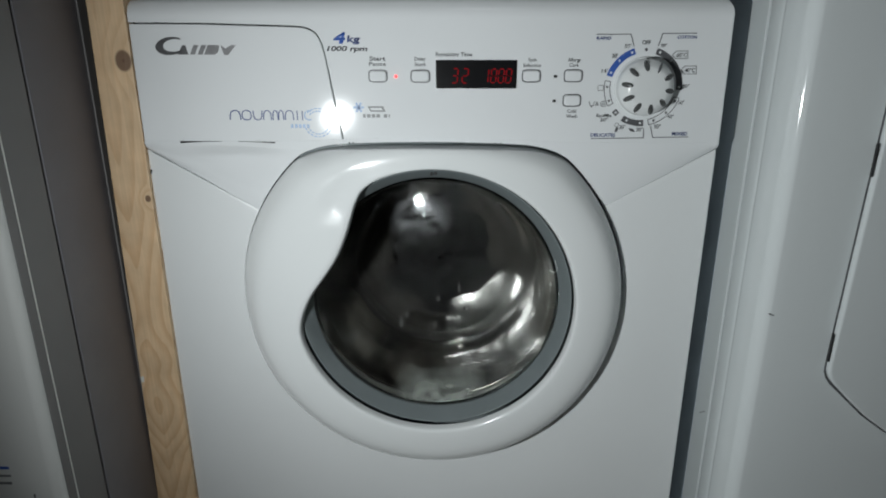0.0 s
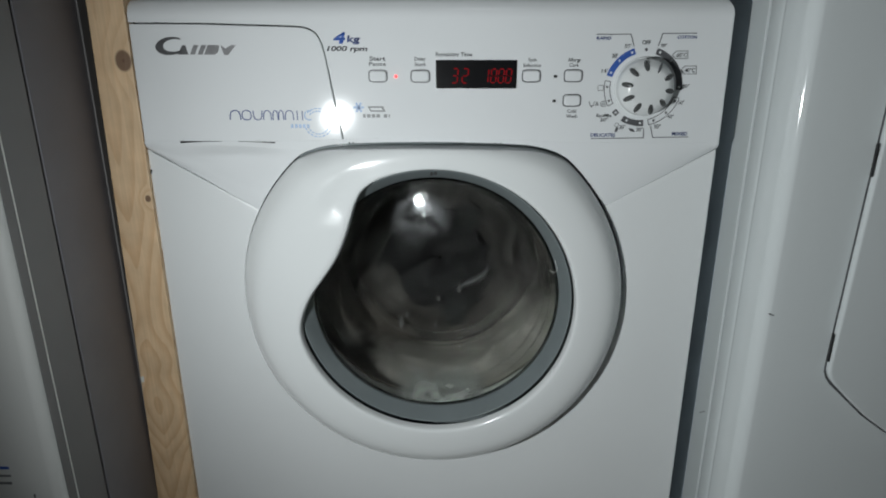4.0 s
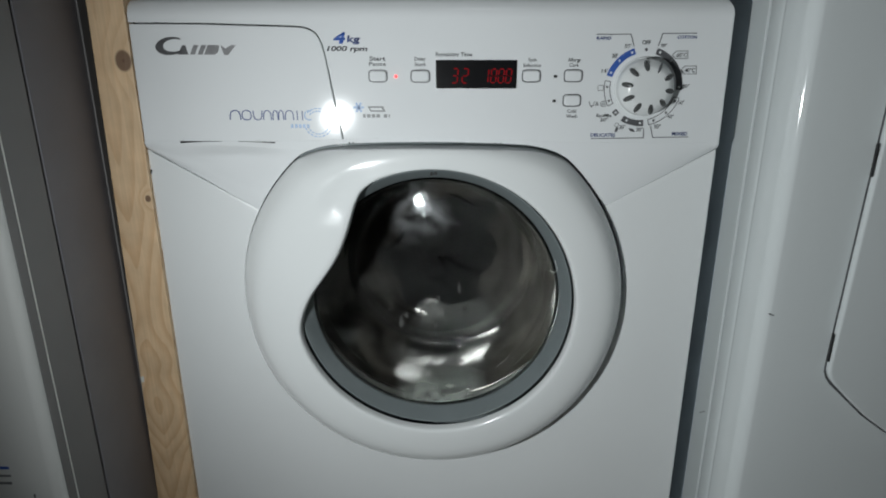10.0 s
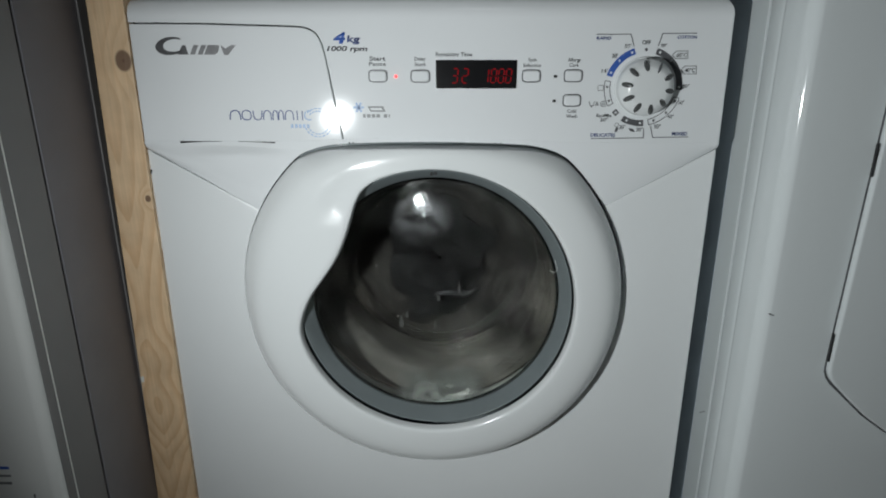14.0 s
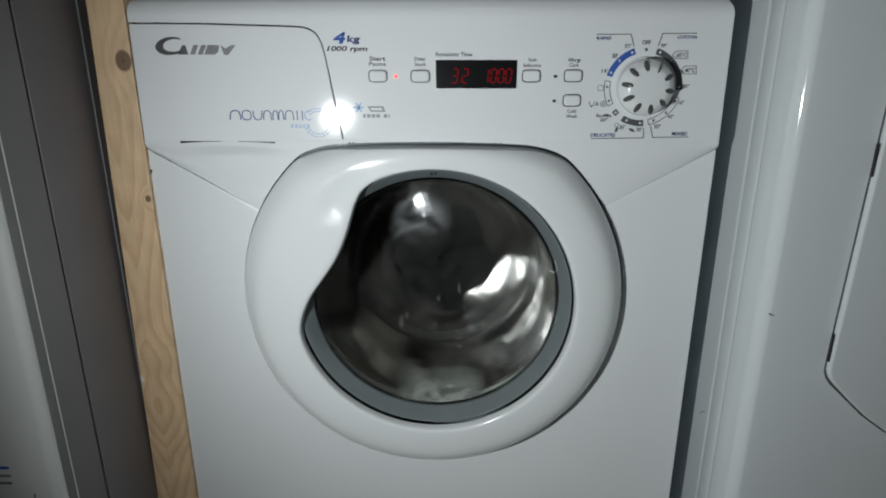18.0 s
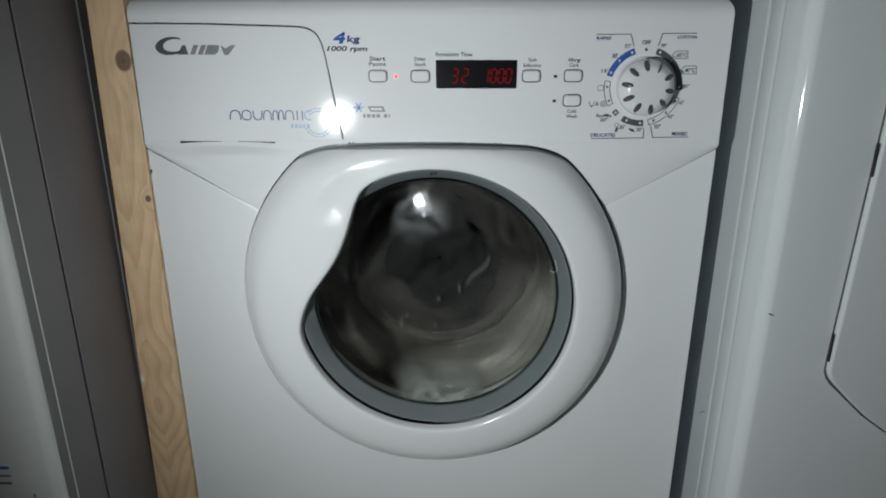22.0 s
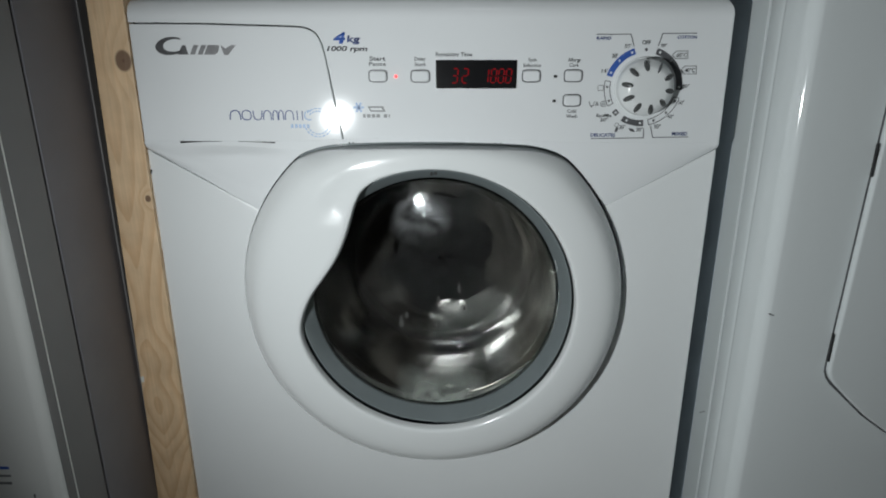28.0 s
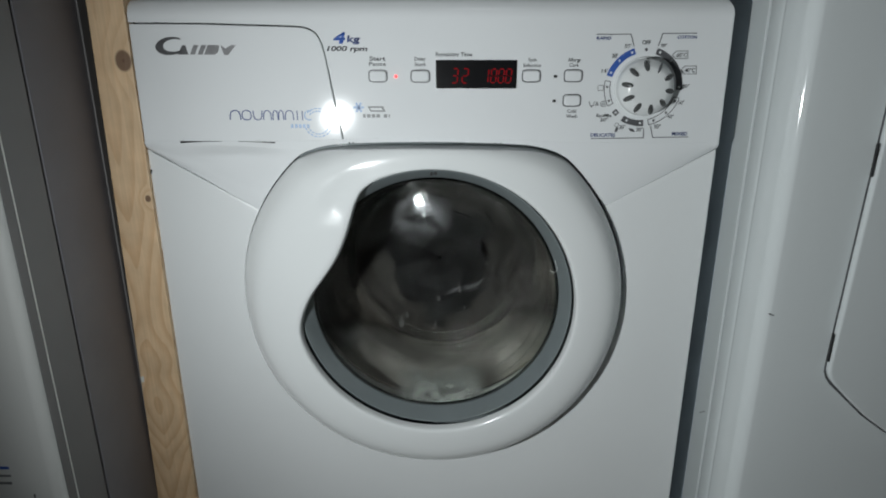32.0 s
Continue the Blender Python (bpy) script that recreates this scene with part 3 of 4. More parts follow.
    writing("DELICATES", 143.7, 6.1, 165.4, 9.3, INK_BLUE, 0.02)
    writing("MIXED", 214.5, 7.6, 227.8, 10.6, INK_BLUE, 0.02)
    writing("OFF", 181.8, 83.6, 188.9, 87.0, LINE_GREY, 0.02)
    for body, x0, y0, x1, y1 in (("59'", 167.6, 80.9, 172.8, 84.1), ("30'", 157.3, 72.6, 162.1, 76.3), ("14'", 149.6, 60.6, 154.4, 63.9), ("90°", 197.8, 81.3, 203.0, 84.5), ("60°C", 211.6, 73.3, 220.2, 77.0), ("40°C", 219.8, 60.9, 228.2, 64.6), ("30°", 219.4, 48.0, 225.2, 51.3), ("50°", 217.0, 34.3, 222.4, 37.6), ("40°", 209.1, 22.2, 214.4, 25.6), ("30°", 198.2, 13.4, 204.1, 17.3), ("20°", 151.1, 19.4, 158.0, 22.6), ("30°", 168.3, 12.8, 173.7, 16.8), ("30°", 183.3, 10.9, 188.7, 14.4)):
        writing(body, x0, y0, x1, y1, LINE_GREY, 0.005, "printed_number")
    writing("EcoMix", 147.5, 23.2, 161.2, 26.1, LINE_GREY, 0.015)
    for pts in ([(143.2, 91.8), (172.0, 91.8), (175.2, 82.3)], [(226.9, 92.6), (198.3, 92.4), (195.5, 82.2)], [(144.4, 4.6), (190.0, 5.4), (189.6, 13.4)], [(229.0, 6.4), (198.1, 5.8), (195.3, 15.4)]):
        line(pts, 0.7, LINE_GREY)
    for pts in ([(208.1, 75.0), (210.8, 78.2), (220.7, 78.4), (221.2, 72.2), (211.2, 72.2)], [(216.5, 63.0), (219.5, 66.2), (229.0, 66.2), (229.7, 59.7), (219.7, 59.7)]):
        line(pts, 0.6, MID_GREY, "printed_tag", True)


prints()


def brand_marks():
    """The maker's marks, as plain shapes in their colours."""
    def slanted(cx, cy, rx, ry, a0, a1, lean):
        pts = []
        for i in range(37):
            a = radians(a0 + (a1 - a0) * i / 36)
            pts.append((cx + rx * math.cos(a) + lean * ry * math.sin(a), cy + ry * math.sin(a)))
        return pts
    patch(slanted(-221.6, 82.4, 13.2, 7.5, 52, 316, 0.30) + slanted(-218.4, 82.9, 9.6, 5.2, 318, 64, 0.30), LOGO_GREY, "emblem_crescent")
    patch([(-216.2, 75.4), (-206.7, 75.4), (-208.7, 83.1), (-211.4, 83.1)], LOGO_GREY, "emblem_wedge")
    for x0 in (-205.4, -198.6):
        patch([(x0, 75.4), (x0 + 4.3, 75.4), (x0 + 8.2, 83.2), (x0 + 3.9, 83.2)], EMBLEM_GREY, "emblem_bar")
    patch([(-193.0, 75.4), (-183.6, 75.4), (-181.0, 77.0), (-179.0, 81.8), (-180.0, 83.2), (-189.2, 83.2)], EMBLEM_GREY, "emblem_block")
    patch([(-178.0, 83.2), (-173.9, 80.4), (-168.4, 83.2), (-164.7, 83.2), (-172.0, 75.0), (-175.5, 75.0)], EMBLEM_GREY, "emblem_wedge")
    # thin-lined product mark: arches, a ring, a cup and uprights
    def arch(x0, x1, flip=False):
        w = x1 - x0
        pts = [(x0, 19.9), (x0 + w * 0.04, 24.6), (x0 + w * 0.16, 27.0), (x0 + w * 0.38, 28.0), (x0 + w * 0.62, 28.0), (x0 + w * 0.84, 27.0), (x0 + w * 0.96, 24.6), (x1, 19.9)]
        if flip:
            pts = [(px, 47.9 - py) for px, py in pts]
        line(pts, 1.0, INK_BLUE, "mark_stroke")
    arch(-175.6, -166.0)
    line(rounded(-164.6, 19.9, -156.6, 28.0, 3.4, 5), 1.0, INK_BLUE, "mark_ring", True)
    arch(-154.6, -146.6, True)
    arch(-145.6, -138.6)
    arch(-137.2, -132.6)
    arch(-132.0, -127.6)
    arch(-126.2, -118.6)
    for x in (-115.4, -110.8):
        line([(x, 19.9), (x, 28.0)], 1.0, INK_BLUE, "mark_stroke")
    line(arc(-104.8, 23.9, 4.0, 60, 300, 18), 1.0, PALE_BLUE, "mark_stroke")
    for i in range(5):
        patch([(-121.6 + i * 3.6, 13.0), (-119.4 + i * 3.6, 13.0), (-119.4 + i * 3.6, 16.2), (-121.6 + i * 3.6, 16.2)], PALE_BLUE, "mark_bar")
    for r in (10.0, 12.4):
        for k in range(9):
            a0 = 200 + k * 17
            line(arc(-97.0, 17.6, r, a0, a0 + 12, 4), 1.1, PALE_BLUE, "swirl_dash")
        for k in range(4):
            a0 = 75 + k * 17
            line(arc(-97.0, 17.6, r, a0, a0 + 12, 4), 1.1, PALE_BLUE, "swirl_dash")
    # small badge and the unreadable type mark under it
    patch([(-52.6, 32.0), (-38.8, 32.0), (-36.8, 27.2), (-50.0, 27.2)], MID_GREY, "badge")
    patch([(-50.4, 30.6), (-40.6, 30.6), (-39.2, 28.6), (-49.4, 28.6)], WHITE_PLASTIC, "badge_field", 0.0004)
    for x0, w in ((-56.8, 2.2), (-53.4, 3.2), (-49.2, 3.2), (-45.0, 3.2), (-38.6, 3.2), (-34.2, 1.0)):
        patch([(x0, 22.2), (x0 + w, 22.2), (x0 + w, 25.2), (x0, 25.2)], MID_GREY, "type_bar")
    for k in range(6):
        a = k * 60
        line([(-60.5, 31.0), (-60.5 + 4.6 * math.cos(radians(a)), 31.0 + 4.6 * math.sin(radians(a)))], 2.0, PALE_BLUE, "star_ray")


brand_marks()


def buttons():
    for x0, y0, x1, y1 in ((-51.2, 51.9, -34.0, 63.3), (-14.7, 51.7, 3.0, 63.3), (81.3, 52.1, 98.3, 63.6), (117.1, 52.3, 134.0, 63.8), (117.3, 31.7, 133.9, 43.1)):
        cx, cy, w, h = (x0 + x1) / 2000, (y0 + y1) / 2000, (x1 - x0) / 2000, (y1 - y0) / 2000
        # sides bulge a little
        def outline(k):
            pts = []
            for i in range(48):
                a = 2 * math.pi * i / 48
                c, s = math.cos(a), math.sin(a)
                e = 0.42
                pts.append((cx + (w - k) * math.copysign(abs(c) ** e, c) * (1 - 0.04 * s * s), cy + (h - k) * math.copysign(abs(s) ** e, s)))
            return pts
        b = part("button_surround", stroke(outline(0.0007), 0.0009, 0.00005, 0.0004, True), LINE_GREY, machine, "dark grey surround of a push button", FAS, smooth=False)
        part("push_button", plate(outline(0.0014), -0.004, 0.0016, 0.0008, 3), WHITE_PLASTIC, b, "white push button")
    for x0, y0, x1, y1 in ((109.0, 56.4, 111.9, 58.6), (108.8, 35.8, 111.7, 38.0)):
        patch([(x0, y0), (x1, y0), (x1, y1), (x0, y1)], DARK_GAP, "indicator_light", 0.0005, "unlit dark indicator light")
    bm = bmesh.new()
    bmesh.ops.create_uvsphere(bm, u_segments=16, v_segments=8, radius=0.0015)
    part("indicator_light", bm, LED_LAMP, FASCIA, "glowing red indicator light", Matrix.Translation((-0.0272, 0.0574, 0.0002)))


buttons()


def digit(ch, x, y, w, h, parent, glow=None, z=0.0012):
    """Seven-bar digit in fascia space; each bar a thin lozenge."""
    bars = {"0": "abcdef", "1": "bc", "2": "abged", "3": "abgcd", "8": "abcdefg"}[ch]
    t = 0.0011
    s = 0.10 * h
    ends = {"a": ((0, 1), (1, 1)), "b": ((1, 1), (1, 0.5)), "c": ((1, 0.5), (1, 0)), "d": ((0, 0), (1, 0)), "e": ((0, 0.5), (0, 0)), "f": ((0, 1), (0, 0.5)), "g": ((0, 0.5), (1, 0.5))}
    pieces = []
    for b in bars:
        p, q = [Vector((x + u * w + v * s, y + v * h)) for u, v in ends[b]]
        d = (q - p).normalized()
        p, q = p + d * t * 0.6, q - d * t * 0.6
        pieces.append(stroke([p, q], t, z, z + 0.00015))
    part("digit", merge(pieces), glow or LED_RED, parent, "dim red digit ghost" if glow else "glowing red digit", smooth=False)


def display():
    d = part("display", plate(rounded(0.0074, 0.0473, 0.0772, 0.0710, 0.0008, 3), -0.003, 0.0010, 0.0004, 2), SCREEN, machine, "black display window with red digits", FAS)
    digit("3", 0.0212, 0.0520, 0.0046, 0.0118, d)
    digit("2", 0.0300, 0.0520, 0.0046, 0.0118, d)
    for i, ch in enumerate("1000"):
        x = 0.0478 + i * 0.0064 + (0.0004 if i else 0.0)
        digit(ch, x, 0.0522, 0.0044, 0.0114, d)
        if i:
            digit("8", x, 0.0522, 0.0044, 0.0114, d, LED_DIM, 0.00105)


display()

DX, DY = 0.18575, 0.04882   # centre of the programme dial, in fascia space


def dial():
    prof = [(0.0256, 0.0), (0.0256, -0.0022), (0.0250, -0.0030), (0.0246, -0.0034), (0.0243, -0.0085), (0.0240, -0.0108), (0.0230, -0.0132), (0.0205, -0.0163), (0.0180, -0.0184), (0.0160, -0.0193), (0.011, -0.0198), (0.005, -0.0200), (0.0005, -0.0200)]
    prof = smooth_line([(r * 0.965, y, 0) for r, y in prof], 3)
    bm = revolve([(r, y) for r, y, z in prof], 72)
    turn = Matrix(((1, 0, 0, 0), (0, 0, 1, 0), (0, -1, 0, 0), (0, 0, 0, 1)))  # its axis comes out of the fascia
    bmesh.ops.transform(bm, matrix=turn, verts=bm.verts[:])
    knob = part("programme_dial", bm, DOOR_WHITE, machine, "white round programme dial with grey grip slots", FAS @ Matrix.Translation((DX, DY, 0)))
    for k in range(10):
        a = 100 - 36 * k
        thin = k == 1
        bm = bmesh.new()
        bmesh.ops.create_uvsphere(bm, u_segments=16, v_segments=10, radius=1.0)
        ln, wd = (0.0054, 0.0009) if thin else (0.0052, 0.0022)
        bmesh.ops.scale(bm, vec=(ln, wd, 0.0016), verts=bm.verts[:])
        m = Matrix.Translation((0.0180 * math.cos(radians(a)), 0.0180 * math.sin(radians(a)), 0.0178)) @ pose(0, 0, 0, 0, 0, a) @ pose(0, 0, 0, 0, 30, 0)
        part("pointer" if thin else "grip_slot", bm, LINE_GREY if thin else SLOT_GREY, knob, m=m)
    # printed scale round it: steps of a sixteenth of a turn, clockwise from the top
    R = 30.65
    cx, cy = DX * 1000, DY * 1000
    ang = lambda i: 90 - 22.5 * i
    part("scale_arc", stroke(mm(arc(cx, cy, R, ang(-0.78), ang(-3.25), 24)), 0.0052, 0.00005, 0.00025), BLUE, FASCIA, "blue arc of the short programmes", smooth=False)
    part("scale_arc", stroke(mm(arc(cx, cy, R, ang(0.75), ang(4.2), 32)), 0.0052, 0.00005, 0.00025), LINE_GREY, FASCIA, smooth=False)
    part("scale_arc", stroke(mm(arc(cx, cy, R, ang(7.75), ang(9.35), 16)), 0.0052, 0.00005, 0.00025), LINE_GREY, FASCIA, smooth=False)
    for i0, i1 in ((4.75, 7.4), (10.7, 12.4)):
        pts = arc(cx, cy, R + 2.4, ang(i0), ang(i1), 20) + arc(cx, cy, R - 2.4, ang(i1), ang(i0), 20)
        line(pts, 0.6, LINE_GREY, "scale_outline", True)
    d = (cx + R * math.cos(radians(ang(10))), cy + R * math.sin(radians(ang(10))))
    patch([(d[0] - 3.2, d[1]), (d[0], d[1] - 3.2), (d[0] + 3.2, d[1]), (d[0], d[1] + 3.2)], LINE_GREY, "scale_diamond")
    for i in range(16):
        if i == 3:
            continue
        x, y = cx + R * math.cos(radians(ang(i))), cy + R * math.sin(radians(ang(i)))
        light = i in (1, 2, 4, 8, 9, 10, 13, 14, 15)
        patch(arc(x, y, 1.25 if i == 0 else 1.0, 0, 337.5, 15), WHITE_PLASTIC if light else LINE_GREY, "scale_dot", 0.0004)
    # small signs beside the scale
    line(rounded(147.4, 45.8, 152.0, 50.0, 0.8, 2), 0.5, MID_GREY, "basin_sign", True)
    line([(140.6, 36.6), (141.6, 33.0), (144.4, 33.0), (145.2, 36.6)], 0.6, MID_GREY, "basin_sign")
    patch([(142.3, 31.6), (143.6, 31.6), (143.6, 32.8), (142.3, 32.8)], LINE_GREY, "basin_drop")
    writing("&", 146.0, 32.8, 149.4, 36.4, MID_GREY, 0.0)
    line(arc(153.0, 34.6, 2.4, 0, 345, 18), 0.6, MID_GREY, "swirl_sign", True)
    line(arc(153.0, 34.6, 1.1, 0, 345, 12), 0.6, MID_GREY, "swirl_sign", True)
    line(arc(165.9, 16.6, 1.7, 0, 340, 12), 0.5, MID_GREY, "yarn_sign", True)
    patch([(164.4, 10.8), (166.4, 10.2), (167.6, 14.2), (165.6, 14.8)], LINE_GREY, "yarn_sign")
    patch([(176.4, 13.6), (178.4, 11.0), (182.2, 10.4), (181.0, 12.6), (178.6, 13.6)], LINE_GREY, "leaf_sign")


dial()

# ------------------------------------------------------------------ porthole door
LOBE = ((110, 0.1303), (117, 0.1296), (121, 0.1268), (125, 0.1212), (131.6, 0.1108), (141, 0.1026), (153, 0.0995), (165, 0.1045), (173, 0.1125), (180, 0.1192), (186, 0.1252), (193, 0.1303))


def inner_radius(deg):
    """Inner outline of the white door ring, with the grip's lobe reaching over the glass."""
    deg %= 360
    if deg <= LOBE[0][0] or deg >= LOBE[-1][0]:
        return 0.1303
    for (a0, r0), (a1, r1) in zip(LOBE, LOBE[1:]):
        if a0 <= deg <= a1:
            t = (deg - a0) / (a1 - a0)
            return r0 + (r1 - r0) * t
    return 0.1303


def soft_inner(deg):
    return sum(inner_radius(deg + d) for d in (-5, -3, -1, 1, 3, 5)) / 6


BOWL_END = 0.1060    # depth of the glass at the edge of its end face


def bowl_end(r):
    """Depth of the end face at a distance from the axis."""
    return BOWL_END + 0.006 * (1 - min(1.0, r / 0.088) ** 2)


def bowl_wall(y):
    """Radius of the bowl's inner face at a depth along its wall."""
    return 0.1146 - 0.1860 * (y - 0.0108)


def door():
    prof = smooth_line([(0.0, 0.012, 0), (0.0, 0.004, 0), (0.006, 0.0006, 0), (0.03, -0.0032, 0), (0.08, -0.0082, 0), (0.15, -0.0132, 0), (0.24, -0.0176, 0), (0.34, -0.0204, 0), (0.48, -0.0224, 0), (0.64, -0.0235, 0), (0.78, -0.0240, 0), (0.89, -0.0241, 0), (0.948, -0.0237, 0), (0.978, -0.0225, 0), (0.993, -0.0198, 0), (1.0, -0.0162, 0), (0.990, -0.0146, 0), (0.930, -0.0116, 0), (0.820, -0.0045, 0)], 4)
    n = 240
    rows = []
    for s, y, _ in prof:
        row = []
        for i in range(n):
            a = 360 * i / n
            ro, ri = door_radius(a), soft_inner(a)
            r = ro + (ri - ro) * s
            lobe = max(0.0, (0.1303 - ri) / 0.028)
            f = min(1.0, (ro - ri) / 0.052)
            yy = -0.0240 + (y + 0.0240) * f * f if -0.0240 < y < 0.0 and s < 0.78 else y
            # the grip leans back towards its upper end
            rise = max(0.0, PZ + r * math.sin(radians(a)) - 0.498)
            u = min(1.0, max(0.0, (s - 0.42) / 0.35))
            yy += 0.13 * rise * min(1.0, lobe * 1.5) * u * u * (3 - 2 * u) if s < 0.985 else 0.13 * rise * min(1.0, lobe * 1.5)
            row.append((PX - 0.0035 * max(0.0, 1 - s) + r * math.cos(radians(a)), yy, PZ + r * math.sin(radians(a))))
        rows.append(row)
    ring = part("door_ring", loft(rows), DOOR_WHITE, machine, "glossy white round door ring with a moulded grip", angle=60)
    # white recess and ledge, coloured bezel grey to give the gap its shade
    recess = [(0.160, 0.0135), (0.191, 0.0135), (0.191, 0.0185), (0.160, 0.0185)]
    part("door_recess", revolve(recess, 96, PX, PZ, True), BEZEL_GREY, machine, "recess behind the door ring, its shade coloured in as grey")
    part("door_recess_top", box(-0.1060, 0.1110, 0.0090, 0.0112, PZ + 0.128, PZ + 0.1560), BEZEL_GREY, machine, "ledge above the door ring, its shade coloured in as grey", smooth=False)
    bez = smooth_line([(0.1297, 0.0040, 0), (0.1297, -0.0076, 0), (0.1295, -0.0114, 0), (0.1286, -0.0128, 0), (0.1273, -0.0118, 0), (0.1240, -0.0070, 0), (0.1212, -0.0026, 0), (0.1194, 0.0002, 0), (0.1188, 0.0020, 0), (0.1200, 0.0060, 0)], 4)
    part("door_bezel", revolve([(r, y) for r, y, z in bez], 144, PX, PZ, True), BEZEL_GREY, machine, "blue-grey plastic bezel round the glass", angle=60)
    part("door_shell", revolve([(0.1235, 0.0064), (0.150, 0.0064), (0.150, 0.012), (0.1235, 0.012)], 120, PX, PZ, True), BEZEL_GREY, machine, "grey inner shell of the door seen in the joint round the bezel", angle=30)
    # deep glass bowl: a tapering wall, a rounded corner and a faintly domed end, 3 mm thick
    front = smooth_line([(0.1180, 0.0028, 0), (0.1172, 0.0016, 0), (0.1163, 0.0030, 0), (0.1146, 0.0108, 0), (0.1125, 0.020, 0), (0.1099, 0.035, 0), (0.1073, 0.050, 0), (0.1049, 0.064, 0), (0.1025, 0.078, 0), (0.1003, 0.0900, 0), (0.0956, 0.1008, 0), (0.0880, BOWL_END, 0)] + [(r, bowl_end(r), 0) for r in (0.080, 0.070, 0.058, 0.045, 0.030, 0.015, 0.0004)], 4)
    back = []
    for i, (r, y, _) in enumerate(front):
        q = Vector(front[min(i + 1, len(front) - 1)][:2]) - Vector(front[max(i - 1, 0)][:2])
        q.normalize()
        nrm = Vector((-q.y, q.x))
        if nrm.dot(Vector((0.5, 1))) < 0:
            nrm = -nrm
        if i < 7:
            nrm = Vector((0, 1))
        back.append((max(0.0004, r + nrm.x * 0.0028), y + nrm.y * 0.0028))
    bowl = part("door_glass", revolve([(r, y) for r, y, z in front] + back[::-1], 144, PX, PZ, True), GLASS, machine, "deep clear glass bowl of the door", angle=70)
    bowl.visible_shadow = False
    # water drops on the inside of the glass
    rng = random.Random(4)
    drops = []
    for k in range(70):
        a = radians(rng.choice((rng.uniform(-75, 55), rng.uniform(-140, -60), rng.uniform(0, 360))))
        r, y = back[rng.randrange(18, 48)]
        bm = bmesh.new()
        bmesh.ops.create_icosphere(bm, subdivisions=1, radius=rng.uniform(0.0004, 0.0011))
        bmesh.ops.translate(bm, vec=(PX + (r + 0.0003) * math.cos(a), y + 0.0003, PZ + (r + 0.0003) * math.sin(a)), verts=bm.verts[:])
        drops.append(bm)
    wet = part("water_drops", merge(drops), GLASS, bowl, "small water drops on the glass", angle=80)
    wet.visible_shadow = False
    wet["kind"] = "stuff"
    # moulded ribs that run round the inner corner and the wall of the bowl
    for r, y, w, a0, a1 in ((0.0868, 0.1058, 0.0011, -112, -40), (0.0985, 0.0962, 0.0008, -100, -55), (0.1062, 0.054, 0.0009, -64, 24), (0.1100, 0.033, 0.0008, -72, 34), (0.1128, 0.017, 0.0007, -60, 50), (0.1116, 0.023, 0.0006, 150, 235)):
        rows = []
        for i in range(41):
            a = radians(a0 + (a1 - a0) * i / 40)
            ww = w * max(0.05, math.sin(math.pi * i / 40)) ** 0.5
            rows.append([(PX + (r + ww * math.cos(k * math.pi / 6)) * math.cos(a), y + 0.8 * ww * math.sin(k * math.pi / 6), PZ + (r + ww * math.cos(k * math.pi / 6)) * math.sin(a)) for k in range(12)])
        rib = part("glass_rib", loft(rows), GLASS_WORN, bowl, "rounded moulded rib in the glass", angle=80)
        rib.visible_shadow = False
    # small moulded catch at the end of the longest rib
    for x, z, w, h, turn in ((0.0760, 0.3600, 0.0052, 0.0010, -24), (0.0782, 0.3632, 0.0012, 0.0030, -10), (0.0700, 0.3545, 0.0060, 0.0008, -24)):
        catch = part("glass_catch", box(-w, w, -0.0008, 0.0008, -h, h, 0.0004, 2), GLASS_WORN, bowl, "small moulded catch in the glass", pose(x, 0.1045, z, 0, turn, 0))
        catch.visible_shadow = False
    # pale grey flecks painted for small still reflections on the end of the glass
    for x, z, w, h in ((0.0052, 0.3760, 0.0022, 0.0036), (0.0290, 0.3892, 0.0020, 0.0070), (0.0351, 0.3650, 0.0016, 0.0030), (-0.0315, 0.3560, 0.0026, 0.0040), (-0.0380, 0.3480, 0.0030, 0.0085), (0.0015, 0.3445, 0.0018, 0.0050)):
        bm = bmesh.new()
        bmesh.ops.create_uvsphere(bm, u_segments=16, v_segments=10, radius=1.0)
        for v in bm.verts:
            v.co = Vector((v.co.x * w * (0.75 - 0.3 * v.co.z), v.co.y * 0.0005, v.co.z * h))
        r = math.hypot(x - PX, z - PZ)
        part("reflection_fleck", bm, FLECK, bowl, "pale fleck for a small reflection in the glass", Matrix.Translation((x, bowl_end(r) - 0.0003, z)), angle=80)
    # thin pale haze put round the highlight at the boss
    rows = []
    for i in range(13):
        q = 0.002 + 0.036 * i / 12
        row = []
        for a in range(0, 360, 10):
            x, z = -0.0155 + q * math.cos(radians(a)), 0.4760 + q * math.sin(radians(a))
            row.append((x, bowl_end(math.hypot(x - PX, z - PZ)) - 0.0006, z))
        rows.append(row)
    film_part = part("haze_film", loft(rows), HAZE_FILM, bowl, "thin pale haze put round the highlight on the glass", angle=80)
    film_part.visible_shadow = False
    # grey haze added on the bowl's right wall and end to brighten that side
    rows = []
    for r, y, _ in front:
        if y > 0.012 and r > 0.020:
            rows.append([(PX + (r - 0.0005) * math.cos(radians(a)), y - 0.0005, PZ + (r - 0.0005) * math.sin(radians(a))) for a in range(-90, 66, 4)])
    grey_part = part("grey_haze_film", loft(rows, closed_u=False), GREY_FILM, bowl, "thin grey haze added to brighten the right of the glass", angle=80)
    grey_part.visible_shadow = False
